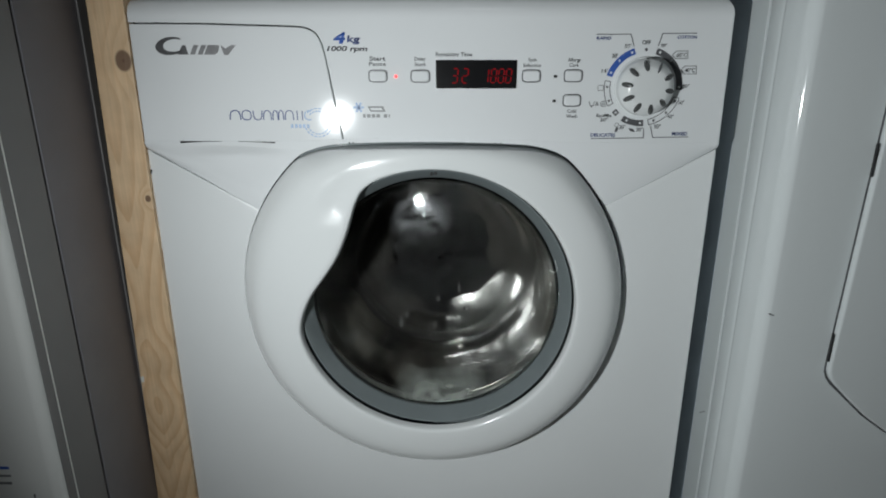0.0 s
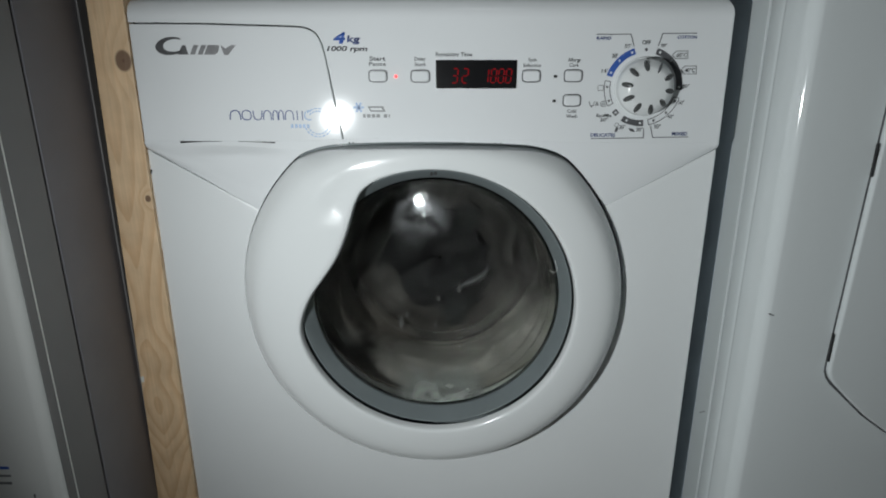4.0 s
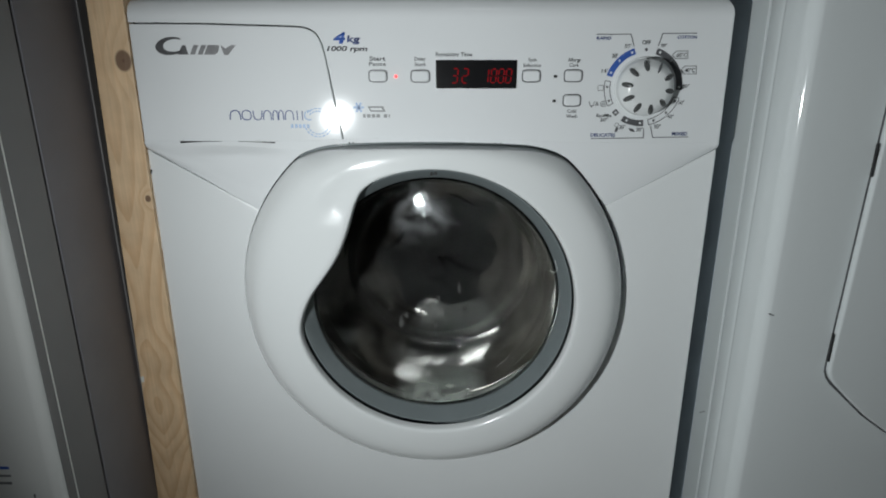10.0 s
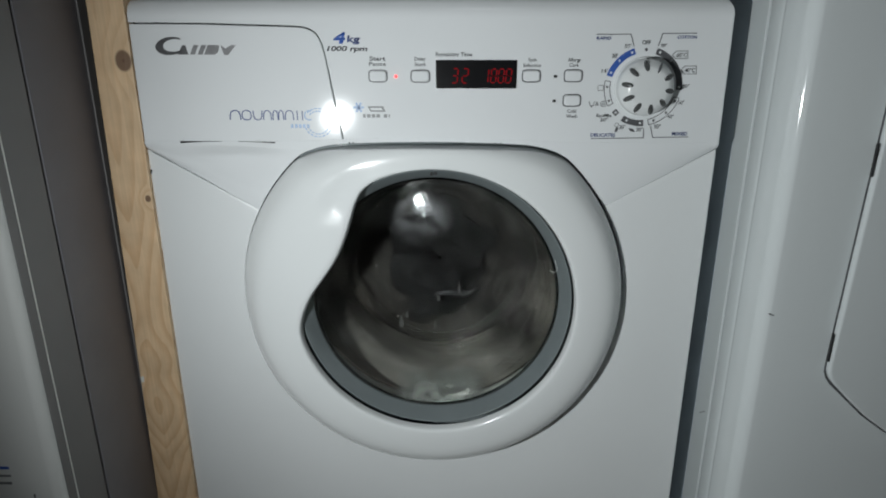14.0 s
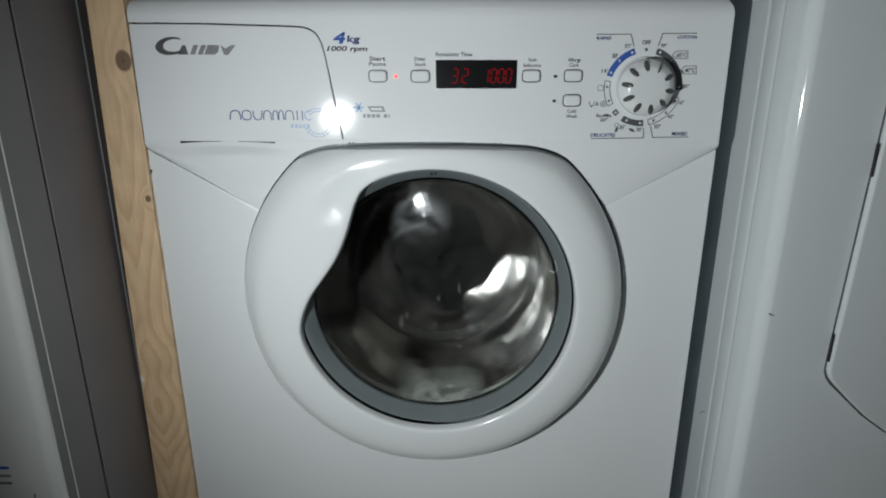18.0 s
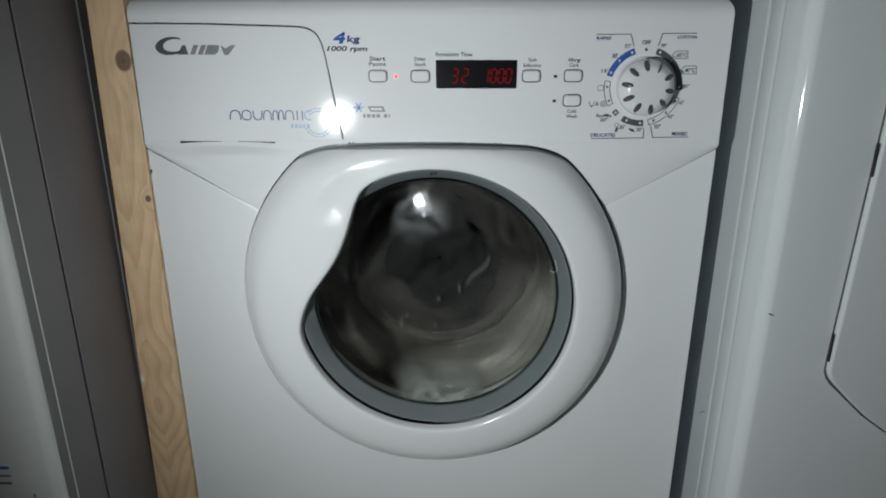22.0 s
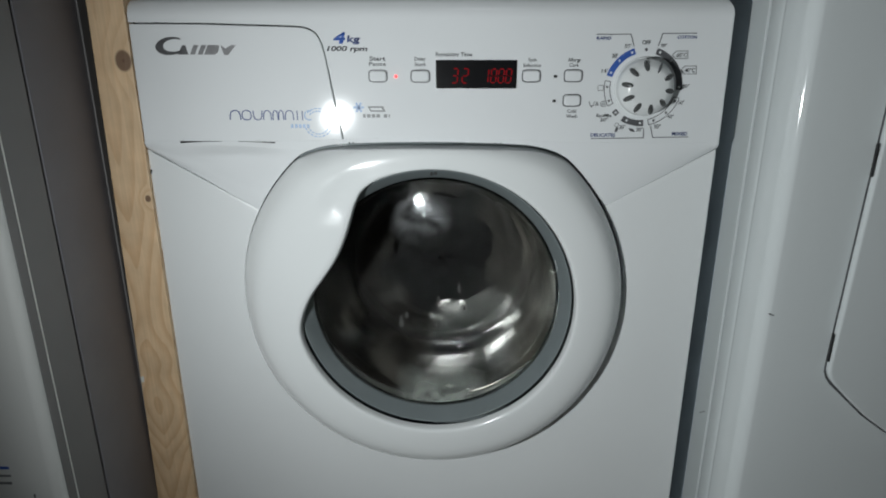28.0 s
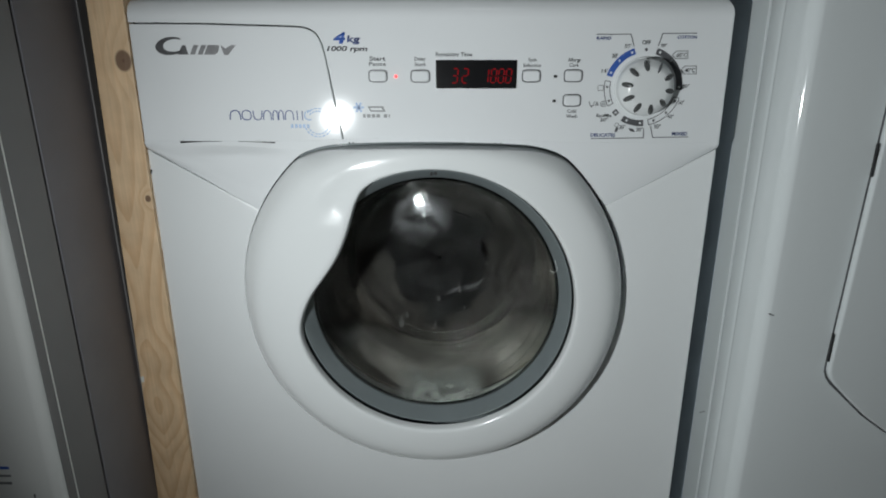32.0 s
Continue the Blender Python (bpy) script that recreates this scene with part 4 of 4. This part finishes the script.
    # small dark notches in the lip over the door
    for x in (-0.0700, -0.0665, 0.0600, 0.0650):
        part("notch", box(x - 0.0007, x + 0.0007, -0.0010, 0.0010, 0.5708, 0.5722, 0.0003, 2), DARK_GAP, machine, "small dark notch over the door")
    # latch mark over the glass
    for x, z in ((0.0035, 0.5455), (0.0072, 0.5462)):
        part("latch_mark", box(x - 0.0011, x + 0.0011, -0.0110, -0.0045, z - 0.0014, z + 0.0014, 0.0004, 2), DARK_GAP, machine, "small black latch mark on the bezel")
    # a white thread stuck to the bezel
    pts = smooth_line([(0.1142, -0.0010, 0.4535), (0.1180, -0.0030, 0.4513), (0.1204, -0.0045, 0.4558), (0.1188, -0.0040, 0.4610), (0.1184, -0.0035, 0.4640)], 5)
    rows = []
    for q in pts:
        rows.append([(q[0] + 0.00017 * math.cos(k * math.pi / 3), q[1] - 0.0025, q[2] + 0.00017 * math.sin(k * math.pi / 3)) for k in range(6)])
    part("thread", loft(rows), COOL_WHITE, machine, "short white thread stuck to the bezel")
    # shallow lens boss added atop the bowl, leaning up to mirror the torch
    n = Vector((-0.0960, -0.9794, 0.1778)).normalized()
    bm = bmesh.new()
    bmesh.ops.create_uvsphere(bm, u_segments=40, v_segments=24, radius=1.0)
    bmesh.ops.scale(bm, vec=(0.0095, 0.0185, 0.00010), verts=bm.verts[:])
    m = Matrix.Translation((-0.0158, 0.1050, 0.4920)) @ n.to_track_quat("Z", "Y").to_matrix().to_4x4() @ pose(0, 0, 0, 0, 0, 18)
    boss = part("glint_boss", bm, GLASS, bowl, "clear boss in the glass, tilted to mirror the torch", m, angle=80)
    boss.visible_shadow = False
    # flat clear discs added on the lower corner and wall, angled to glint
    for x, y, z, w, h, n, lift in ((0.0309, 0.0980, 0.3318, 0.0042, 0.0022, (-0.1568, -0.9045, 0.3966), 0.0), (0.0303, 0.0915, 0.3240, 0.0052, 0.0024, (-0.1567, -0.8988, 0.4094), 0.0025), (0.0343, 0.0290, 0.3132, 0.0032, 0.0018, (-0.1757, -0.8714, 0.4580), 0.0040)):
        bm = bmesh.new()
        bmesh.ops.create_uvsphere(bm, u_segments=24, v_segments=12, radius=1.0)
        bmesh.ops.scale(bm, vec=(w, h, 0.00010), verts=bm.verts[:])
        glint_part = part("glint_disc", bm, GLASS, bowl, "flat clear disc added to make a glint on the glass", Matrix.Translation(Vector((x, y, z)) + Vector(n).normalized() * lift) @ Vector(n).normalized().to_track_quat("Z", "Y").to_matrix().to_4x4() @ pose(0, 0, 0, 0, 0, 8), angle=80)
        glint_part.visible_shadow = False
    # moulded ring under the boss
    rows = []
    for i in range(40):
        a = 2 * math.pi * i / 40
        rows.append([(-0.0142 + (0.0060 + 0.0008 * math.cos(k * math.pi / 4)) * math.cos(a), 0.1082 + 0.0008 * math.sin(k * math.pi / 4), 0.4672 + (0.0060 + 0.0008 * math.cos(k * math.pi / 4)) * math.sin(a)) for k in range(8)])
    mould = part("glass_ring_mark", loft(rows, True, True), GLASS_WORN, bowl, "small moulded ring mark in the glass", angle=80)
    mould.visible_shadow = False
    # rubber gasket behind the door
    gas = smooth_line([(0.180, 0.016, 0), (0.150, 0.018, 0), (0.136, 0.021, 0), (0.1325, 0.025, 0), (0.1335, 0.032, 0), (0.1325, 0.039, 0), (0.138, 0.0425, 0), (0.145, 0.0405, 0), (0.170, 0.038, 0), (0.187, 0.030, 0)], 3)
    part("gasket", revolve([(r, y) for r, y, z in gas], 96, PX, PZ, True), GASKET, machine, "grey rubber door gasket", angle=60)
    tub = [(0.225, 0.040), (0.2255, 0.400), (0.01, 0.402), (0.01, 0.407), (0.231, 0.405), (0.2305, 0.036), (0.180, 0.036), (0.180, 0.040)]
    part("tub", revolve(tub, 72, PX, PZ, True), DARK_GAP, machine, "dark tub round the drum", angle=30)


door()

# ------------------------------------------------------------------ drum and laundry, which turn together
TURN = 0.71875               # seconds for one turn, anticlockwise as seen from the front
DRUM_R = 0.212


def drum():
    prof = [(0.136, 0.050), (0.150, 0.047), (0.190, 0.049), (0.207, 0.055), (DRUM_R, 0.066), (DRUM_R, 0.355), (0.206, 0.366), (0.15, 0.372), (0.10, 0.366), (0.05, 0.374), (0.001, 0.374), (0.001, 0.376), (0.05, 0.376), (0.10, 0.369), (0.15, 0.375), (0.209, 0.369), (DRUM_R + 0.002, 0.356), (DRUM_R + 0.002, 0.064), (0.209, 0.053), (0.190, 0.046), (0.150, 0.044), (0.136, 0.047)]
    shell = part("drum", revolve(prof, 96, closed=True), STEEL, machine, "wet stainless steel drum, turning", angle=40)
    for k in range(3):
        a = radians(-62 + 120 * k)
        rows = []
        for i in range(15):
            y = 0.075 + 0.27 * i / 14
            e = math.sin(math.pi * (i + 0.5) / 15) ** 0.35
            row = []
            for j in range(13):
                u = j / 12 * 2 - 1
                h = 0.040 * e * math.exp(-(u / 0.42) ** 2)
                ang = a + u * 0.20
                r = DRUM_R - h - 0.0006
                row.append((r * math.cos(ang), y, r * math.sin(ang)))
            rows.append(row)
        part("lifter", loft(rows, closed_u=False), STEEL, shell, "smooth steel lifter rib", angle=80)
    return shell


DRUM = drum()


def laundry(name, label, a0, a1, y0, y1, thick, material, seed, fold=1.0):
    """A wet piece of cloth flung against the drum wall: folded within, flat against the steel."""
    na, ny = 72, 30
    rows_in, rows_out = [], []
    for i in range(na + 1):
        s = i / na
        a = radians(a0 + (a1 - a0) * s)
        env = (math.sin(math.pi * min(1, max(0, s))) ** 0.45) if 0 < s < 1 else 0.0
        ri, ro = [], []
        for j in range(ny + 1):
            t = j / ny
            y = y0 + (y1 - y0) * t
            envy = math.sin(math.pi * t) ** 0.30 if 0 < t < 1 else 0.0
            p = Vector((math.cos(a) * 0.2, y, math.sin(a) * 0.2))
            n1 = noise.fractal(p * 14 + Vector((seed, seed * 2.3, 0)), 1.0, 2.1, 3)
            n2 = 1 - abs(noise.noise(Vector((a * 5.0 + n1, y * 9 + seed, seed * 1.7)))) * 2
            n3 = 1 - abs(noise.noise(Vector((a * 13 + n1 * 1.5, y * 20 - seed, seed * 0.7)))) * 2
            h = thick * env * envy * (0.62 + 0.30 * n1 * fold + 0.22 * n2 * fold + 0.09 * n3 * fold)
            r = max(0.1125 + 0.003 * max(0.0, n3), DRUM_R - 0.003 - max(0.001, h))
            wob = 0.03 * noise.noise(p * 9 + Vector((0, seed, 4)))
            ri.append((r * math.cos(a + wob), y, r * math.sin(a + wob)))
            ro.append(((DRUM_R - 0.003) * math.cos(a), y, (DRUM_R - 0.003) * math.sin(a)))
        rows_in.append(ri)
        rows_out.append(ro)
    bm = bmesh.new()
    F = [[bm.verts.new(p) for p in row] for row in rows_in]
    B = [[bm.verts.new(p) for p in row] for row in rows_out]
    for i in range(na):
        for j in range(ny):
            bm.faces.new((F[i][j], F[i][j + 1], F[i + 1][j + 1], F[i + 1][j]))
            bm.faces.new((B[i][j], B[i + 1][j], B[i + 1][j + 1], B[i][j + 1]))
    rim = [(i, 0) for i in range(na)] + [(na, j) for j in range(ny)] + [(i, ny) for i in range(na, 0, -1)] + [(0, j) for j in range(ny, 0, -1)]
    for k in range(len(rim)):
        a, b = rim[k], rim[(k + 1) % len(rim)]
        bm.faces.new((F[a[0]][a[1]], F[b[0]][b[1]], B[b[0]][b[1]], B[a[0]][a[1]]))
    ob = part(name, bm, material, None, angle=80)
    return tagged(ob, label, "laundry", "laundry in the drum")


def heap(name, label, a0, a1, r0, r1, material, seed, fold=0.022, lift=0.0, tilt=None, ragged=0.0):
    """A heaped piece of washing that fills a sector of the drum's back; its face hollows towards the axis."""
    na, nr = 90, 40
    F, B = [], []
    bm = bmesh.new()
    for i in range(na + 1):
        s = i / na
        f, b = [], []
        for j in range(nr + 1):
            t = j / nr
            a = radians(a0 + (a1 - a0) * s)
            edge = noise.noise(Vector((1.3 * math.cos(a), 1.3 * math.sin(a), seed))) + 0.5 * noise.noise(Vector((3.1 * math.cos(a), 3.1 * math.sin(a), seed)))
            r = r0 + (r1 * (1 + ragged * edge) - r0) * t
            q = Vector((r * math.cos(a), r * math.sin(a), seed))
            a += 0.22 * noise.noise(q * 12) * min(1.0, r / 0.1)
            r += 0.018 * noise.noise(q * 16 + Vector((3, 1, 0))) * min(1.0, r / 0.06)
            r = max(0.001, min(r, DRUM_R - 0.004))
            p = Vector((r * math.cos(a), r * math.sin(a), seed * 1.3))
            e = min(1, 9 * s, 9 * (1 - s), 8 * t + (1 if r0 < 0.01 else 0), 1.0)
            w = noise.fractal(p * 10, 1.0, 2.0, 2)
            ridge = 1 - 2 * abs(noise.noise(p * 15 + Vector((w, 0, w)) * 1.4))
            fine = 1 - 2 * abs(noise.noise(p * 38 + Vector((w, w, 0)) * 2))
            base = 0.131 + 0.06 * r if tilt is None else 0.154 + tilt[0] * p.x + tilt[1] * p.y
            y = base - lift * e - fold * e * (0.9 * ridge + 0.35 * fine + 0.5 * w)
            f.append(bm.verts.new((p.x, max(0.1195 if r < 0.113 else 0.062, min(y, 0.352)), p.y)))
            b.append(bm.verts.new((p.x, 0.360, p.y)))
        F.append(f)
        B.append(b)
    for i in range(na):
        for j in range(nr):
            bm.faces.new((F[i][j], F[i][j + 1], F[i + 1][j + 1], F[i + 1][j]))
            bm.faces.new((B[i][j], B[i + 1][j], B[i + 1][j + 1], B[i][j + 1]))
    rim = [(i, 0) for i in range(na)] + [(na, j) for j in range(nr)] + [(i, nr) for i in range(na, 0, -1)] + [(0, j) for j in range(nr, 0, -1)]
    for k in range(len(rim)):
        a, c = rim[k], rim[(k + 1) % len(rim)]
        bm.faces.new((F[a[0]][a[1]], F[c[0]][c[1]], B[c[0]][c[1]], B[a[0]][a[1]]))
    ob = part(name, bm, material, None, angle=80)
    return tagged(ob, label, "laundry", "laundry in the drum")


# angles are taken anticlockwise from the right, as the drum lies at the start
WASH = [
    laundry("towel", "wet beige towel pressed against the drum wall", 26, 150, 0.056, 0.20, 0.145, CLOTH_BEIGE, 3.1, 2.1),
    laundry("blouse", "wet murky brown blouse pressed against the drum wall", -40, 32, 0.056, 0.20, 0.140, CLOTH_BROWN, 15.2, 1.6),
    laundry("trousers", "wet grey-brown trousers pressed against the drum wall", 144, 200, 0.056, 0.21, 0.13, CLOTH_MURK, 7.7),
    laundry("vest", "wet cream vest pressed against the drum wall", 197, 243, 0.056, 0.20, 0.14, CLOTH_CREAM, 5.3, 1.4),
    laundry("shirt", "wet dark brown shirt pressed against the drum wall", 239, 292, 0.056, 0.21, 0.13, CLOTH_BROWN, 12.4),
    heap("jacket", "wet shiny silver-grey nylon jacket heaped in the drum", -80, -10, 0.036, 0.200, NYLON, 2.2, 0.0030, 0.0, (-0.15, 0.375)),
    heap("cardigan", "wet dark grey cardigan heaped in the drum", -12, 135, 0.050, 0.200, CLOTH_GREY, 4.6, 0.009),
    heap("pillowcase", "wet dark brown pillowcase crumpled at the drum's rim", 14, 48, 0.086, 0.195, CLOTH_BROWN, 8.2, 0.005, 0.007),
    heap("sweater", "wet dark smoky sweater heaped in the drum", 128, 218, 0.055, 0.206, CLOTH_SMOKE, 9.3, 0.009),
    heap("skirt", "wet dark smoky skirt heaped in the drum", 205, 300, 0.060, 0.206, CLOTH_SMOKE, 6.1, 0.009),
    heap("sheet", "wet black sheet bunched in the middle of the drum", 0, 359.5, 0.002, 0.070, CLOTH_DARK, 5.0, 0.005, 0.003, None, 0.55),
]


def belt():
    """A slack cloth belt across the black sheet, thick in the middle."""
    rows = []
    for i in range(25):
        s = i / 24 * 2 - 1
        w = 0.0026 * (1 - s * s) ** 0.5 + 0.0003
        c = Vector((0.048 * math.cos(radians(120)), 0.048 * math.sin(radians(120))))
        d = Vector((-math.sin(radians(120)), math.cos(radians(120))))
        q = c + d * (0.022 * s) + c.normalized() * (0.006 * math.sin(2.2 * s))
        o = c.normalized()
        rows.append([(q.x + o.x * w * math.cos(k * math.pi / 5), 0.1245 + 0.7 * w * math.sin(k * math.pi / 5), q.y + o.y * w * math.cos(k * math.pi / 5)) for k in range(10)])
    ob = part("belt", loft(rows), CLOTH_PALE, None, angle=80)
    return tagged(ob, "wet pale grey cloth belt across the black sheet", "laundry", "laundry in the drum")


WASH.append(belt())

# suds that stay in the fold of the gasket under the glass
def suds():
    """A milky layer that clings to the back of the glass bowl, with a ragged upper edge."""
    n, k = 90, 14
    front, back = [], []
    for i in range(n + 1):
        s = i / n
        a = -124 + 66 * s
        ragged = noise.noise(Vector((a * 0.16, 0.5, 3))) + 0.3 * noise.noise(Vector((a * 0.45, 0.2, 7)))
        end = min(1.0, 5 * s, 5 * (1 - s)) ** 0.6
        top = 0.0090 + (0.0525 + 0.010 * ragged) * end
        f, b = [], []
        for j in range(k + 1):
            t = j / k
            y = 0.0080 + (top - 0.0080) * t
            ang = radians(a)
            thick = 0.0003 + 0.0012 * end * (1 - t) ** 0.5
            for row, d in ((f, 0.0036), (b, 0.0036 + thick)):
                rr = bowl_wall(y) + d
                row.append((PX + rr * math.cos(ang), y + 0.15 * d, PZ + rr * math.sin(ang)))
        front.append(f)
        back.append(b[::-1])
    ob = part("suds", loft([f + b for f, b in zip(front, back)], closed_u=True), SUDS_FILM, None, angle=80)
    tagged(ob, "greyish milky suds clinging under the door glass", "suds")


suds()

# ------------------------------------------------------------------ pine post beside the machine
def post_mesh():
    bm = box(-0.2945, -0.2568, 0.0005, 0.062, 0.0, 0.90, 0.0015, 2)
    for v in bm.verts:
        if v.co.x < -0.28:   # its outer edge was sawn a little out of true
            v.co.x += 0.0216 * (v.co.z - 0.45)
    return bm


post = tagged(part("wooden_post", post_mesh(), PINE, None), "planed pine post with brown knots beside the washing machine", "post")
bm = box(-0.0016, 0.0016, -0.0006, 0.002, -0.0032, 0.0032, 0.0006, 2)
for v in bm.verts:
    v.co.x += 0.0009 * math.sin(v.co.z * 900)
part("chip", bm, COOL_WHITE, post, "pale chip in the post's edge", pose(-0.2948, 0.0005, 0.3283, 0, -12, 0))


# ------------------------------------------------------------------ dryer on the right of the machine
def dryer():
    t = tagged(new("tumble_dryer"), "white enamelled tumble dryer with a faceted door", "dryer")
    x0 = 0.281
    yf = -0.071
    part("side_panel", box(x0 + 0.001, x0 + 0.012, 0.0000, 0.034, 0.02, 0.85, 0.001, 2), DRYER_WHITE, t, "white enamelled side edge")
    part("flank", box(x0 + 0.0015, x0 + 0.012, 0.0345, 0.48, 0.02, 0.85, 0.001, 2), FLANK_GREY, t, "blue-grey coated steel flank")
    part("cabinet", box(x0 + 0.012, x0 + 0.59, 0.0, 0.48, 0.02, 0.85, 0.002, 2), DRYER_WHITE, t)
    # front frame with a rounded corner and a stepped flank
    prof = [(x0 + 0.002, -0.0025), (x0 + 0.0005, -0.0060), (x0, -0.0235), (x0 + 0.0010, -0.0265), (x0 + 0.0010, -0.0290), (x0, -0.0330), (x0 + 0.001, -0.046)]
    for i in range(9):
        a = radians(180 + 78 * i / 8)
        prof.append((x0 + 0.0125 + 0.0115 * math.cos(a), yf + 0.0115 + 0.0115 * math.sin(a)))
    for i in range(1, 7):
        u = i / 6
        prof.append((x0 + 0.0105 + 0.040 * u, yf + 0.00018 * (1 - u) ** 2))
    prof += [(x0 + 0.59, yf), (x0 + 0.59, -0.0025)]
    low = [(x, y, 0.03) for x, y in prof]
    high = [(x, y, 0.86) for x, y in prof]
    bm = loft([low, high])
    bm.faces.new([v for v in bm.verts if v.co.z < 0.5])
    bm.faces.new([v for v in bm.verts if v.co.z > 0.5])
    part("front_frame", bm, DRYER_WHITE, t, "white front frame with a rounded edge", angle=50)
    # faceted door standing proud of the front by a hair, over a dark joint
    dx = 0.3450
    out = [(0.3495, 0.70), (0.3428, 0.396), (0.3432, 0.388), (0.3455, 0.382), (0.3493, 0.3768), (0.3535, 0.3728), (0.3651, 0.362), (0.3828, 0.3455), (0.4045, 0.330), (0.460, 0.296), (0.80, 0.296), (0.80, 0.70)]
    m = Matrix(((1, 0, 0, 0), (0, 0, -1, yf), (0, 1, 0, 0), (0, 0, 0, 1)))
    part("door_joint", plate(out, 0.0002, 0.0008), LINE_GREY, t, "dark grey joint round the door", m, smooth=False)
    inner = [(x + (0.0012 if i < 6 else 0.0004), z + (0.0018 if 1 < i < 11 else 0)) for i, (x, z) in enumerate(out)]
    d = part("door", plate(inner, 0.0004, 0.006, 0.0025, 4), DRYER_WHITE, t, "flat white door with slanting corners", m)
    for z in (0.5715, 0.412):
        part("hinge", box(dx - 0.0026 + (z - 0.4) * 0.02, dx - 0.0013 + (z - 0.4) * 0.02, z - 0.013, z + 0.013, 0.0010, 0.0042, 0.0004, 2), DARK_GAP, d, "black hinge slot")
    part("plinth", box(x0 + 0.02, x0 + 0.57, -0.03, 0.46, 0.0, 0.03), DARK_GAP, t, "dark recessed plinth", smooth=False)
    # scuffs
    for x, z, y, w, h, r in ((0.2905, 0.4405, yf - 0.0001, 0.0045, 0.0009, -15),):
        part("scuff", box(-w / 2, w / 2, -0.0002, 0.0004, -h / 2, h / 2), MID_GREY, t, "small grey scuff", pose(x, y, z, 0, -r, 0), smooth=False)
    part("scuff", box(-0.0003, 0.0003, -0.008, 0.006, -0.0005, 0.0005), MID_GREY, t, "small grey scuff", pose(0.2818, 0.014, 0.292, -38, 0, 0), smooth=False)
    return t


dryer()


# ------------------------------------------------------------------ tall appliance on the left
def fridge():
    t = tagged(new("refrigerator"), "white refrigerator with a dull grey flank and rounded door", "refrigerator")
    x1 = -0.300
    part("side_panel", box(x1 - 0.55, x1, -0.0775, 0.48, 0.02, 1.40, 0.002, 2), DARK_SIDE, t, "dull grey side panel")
    part("plinth", box(x1 - 0.53, x1 - 0.02, -0.06, 0.46, 0.0, 0.03), DARK_GAP, t, "dark recessed plinth", smooth=False)
    part("door_seal", box(x1 - 0.545, x1 - 0.003, -0.0800, -0.0770, 0.03, 1.39), DARK_GAP, t, "dark rubber door seal", smooth=False)
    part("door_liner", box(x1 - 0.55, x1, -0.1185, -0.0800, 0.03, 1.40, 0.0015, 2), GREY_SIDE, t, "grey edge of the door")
    part("edge_strip", box(x1 - 0.006, x1 + 0.0005, -0.1195, -0.1187, 0.03, 1.40), COOL_WHITE, t, "thin pale strip along the door edge", smooth=False)
    # trim of the white door, coloured grey to carry the turned edge's shade
    trim = box(x1 - 0.05, x1 + 0.0003, -0.1302, -0.1196, 0.03, 1.40, 0.0012, 3)
    part("door_trim", trim, GREY_SIDE, t, "edge trim of the door, its shade coloured in as grey")
    prof = [(x1 - 0.0002, -0.1303)]
    for i in range(13):
        a = radians(-90 * i / 12)
        prof.append((x1 - 0.009 + 0.0088 * math.cos(a), -0.1310 + 0.0065 * math.sin(a)))
    prof += [(x1 - 0.55, -0.1375), (x1 - 0.55, -0.1303)]
    bm = loft([[(x, y, 0.03) for x, y in prof], [(x, y, 1.40) for x, y in prof]])
    bm.faces.new([v for v in bm.verts if v.co.z < 0.5])
    bm.faces.new([v for v in bm.verts if v.co.z > 0.5])
    front = part("door_front", bm, FRIDGE_WHITE, t, "white enamelled door front with a rounded edge", angle=50)
    part("rear_trim", box(x1 - 0.002, x1 + 0.0014, 0.0045, 0.030, 0.03, 1.39, 0.0006, 3), GREY_SIDE, t, "pale rear edge of the side panel")
    # small sticker on the door: print that cannot be read
    for x, z, w, h, mt in ((-0.3435, 0.3247, 0.008, 0.0022, BLUE), (-0.3450, 0.3169, 0.011, 0.0018, MID_GREY), (-0.3461, 0.3096, 0.012, 0.0020, MID_GREY), (-0.3233, 0.2971, 0.0010, 0.0036, LINE_GREY)):
        part("sticker_bar", box(x - w / 2, x + w / 2, -0.1382, -0.1374, z - h / 2, z + h / 2), mt, front, smooth=False)
    return t


fridge()


# ------------------------------------------------------------------ what moves
def motions():
    """The drum and all that lies in it turn evenly, anticlockwise, about the porthole's axis."""
    rows = [(i / 10, pose(PX, 0, PZ, 0, -(i / 10) / TURN * 360, 0)) for i in range(321)]
    for ob in [DRUM] + WASH:
        walk(ob, rows)


motions()
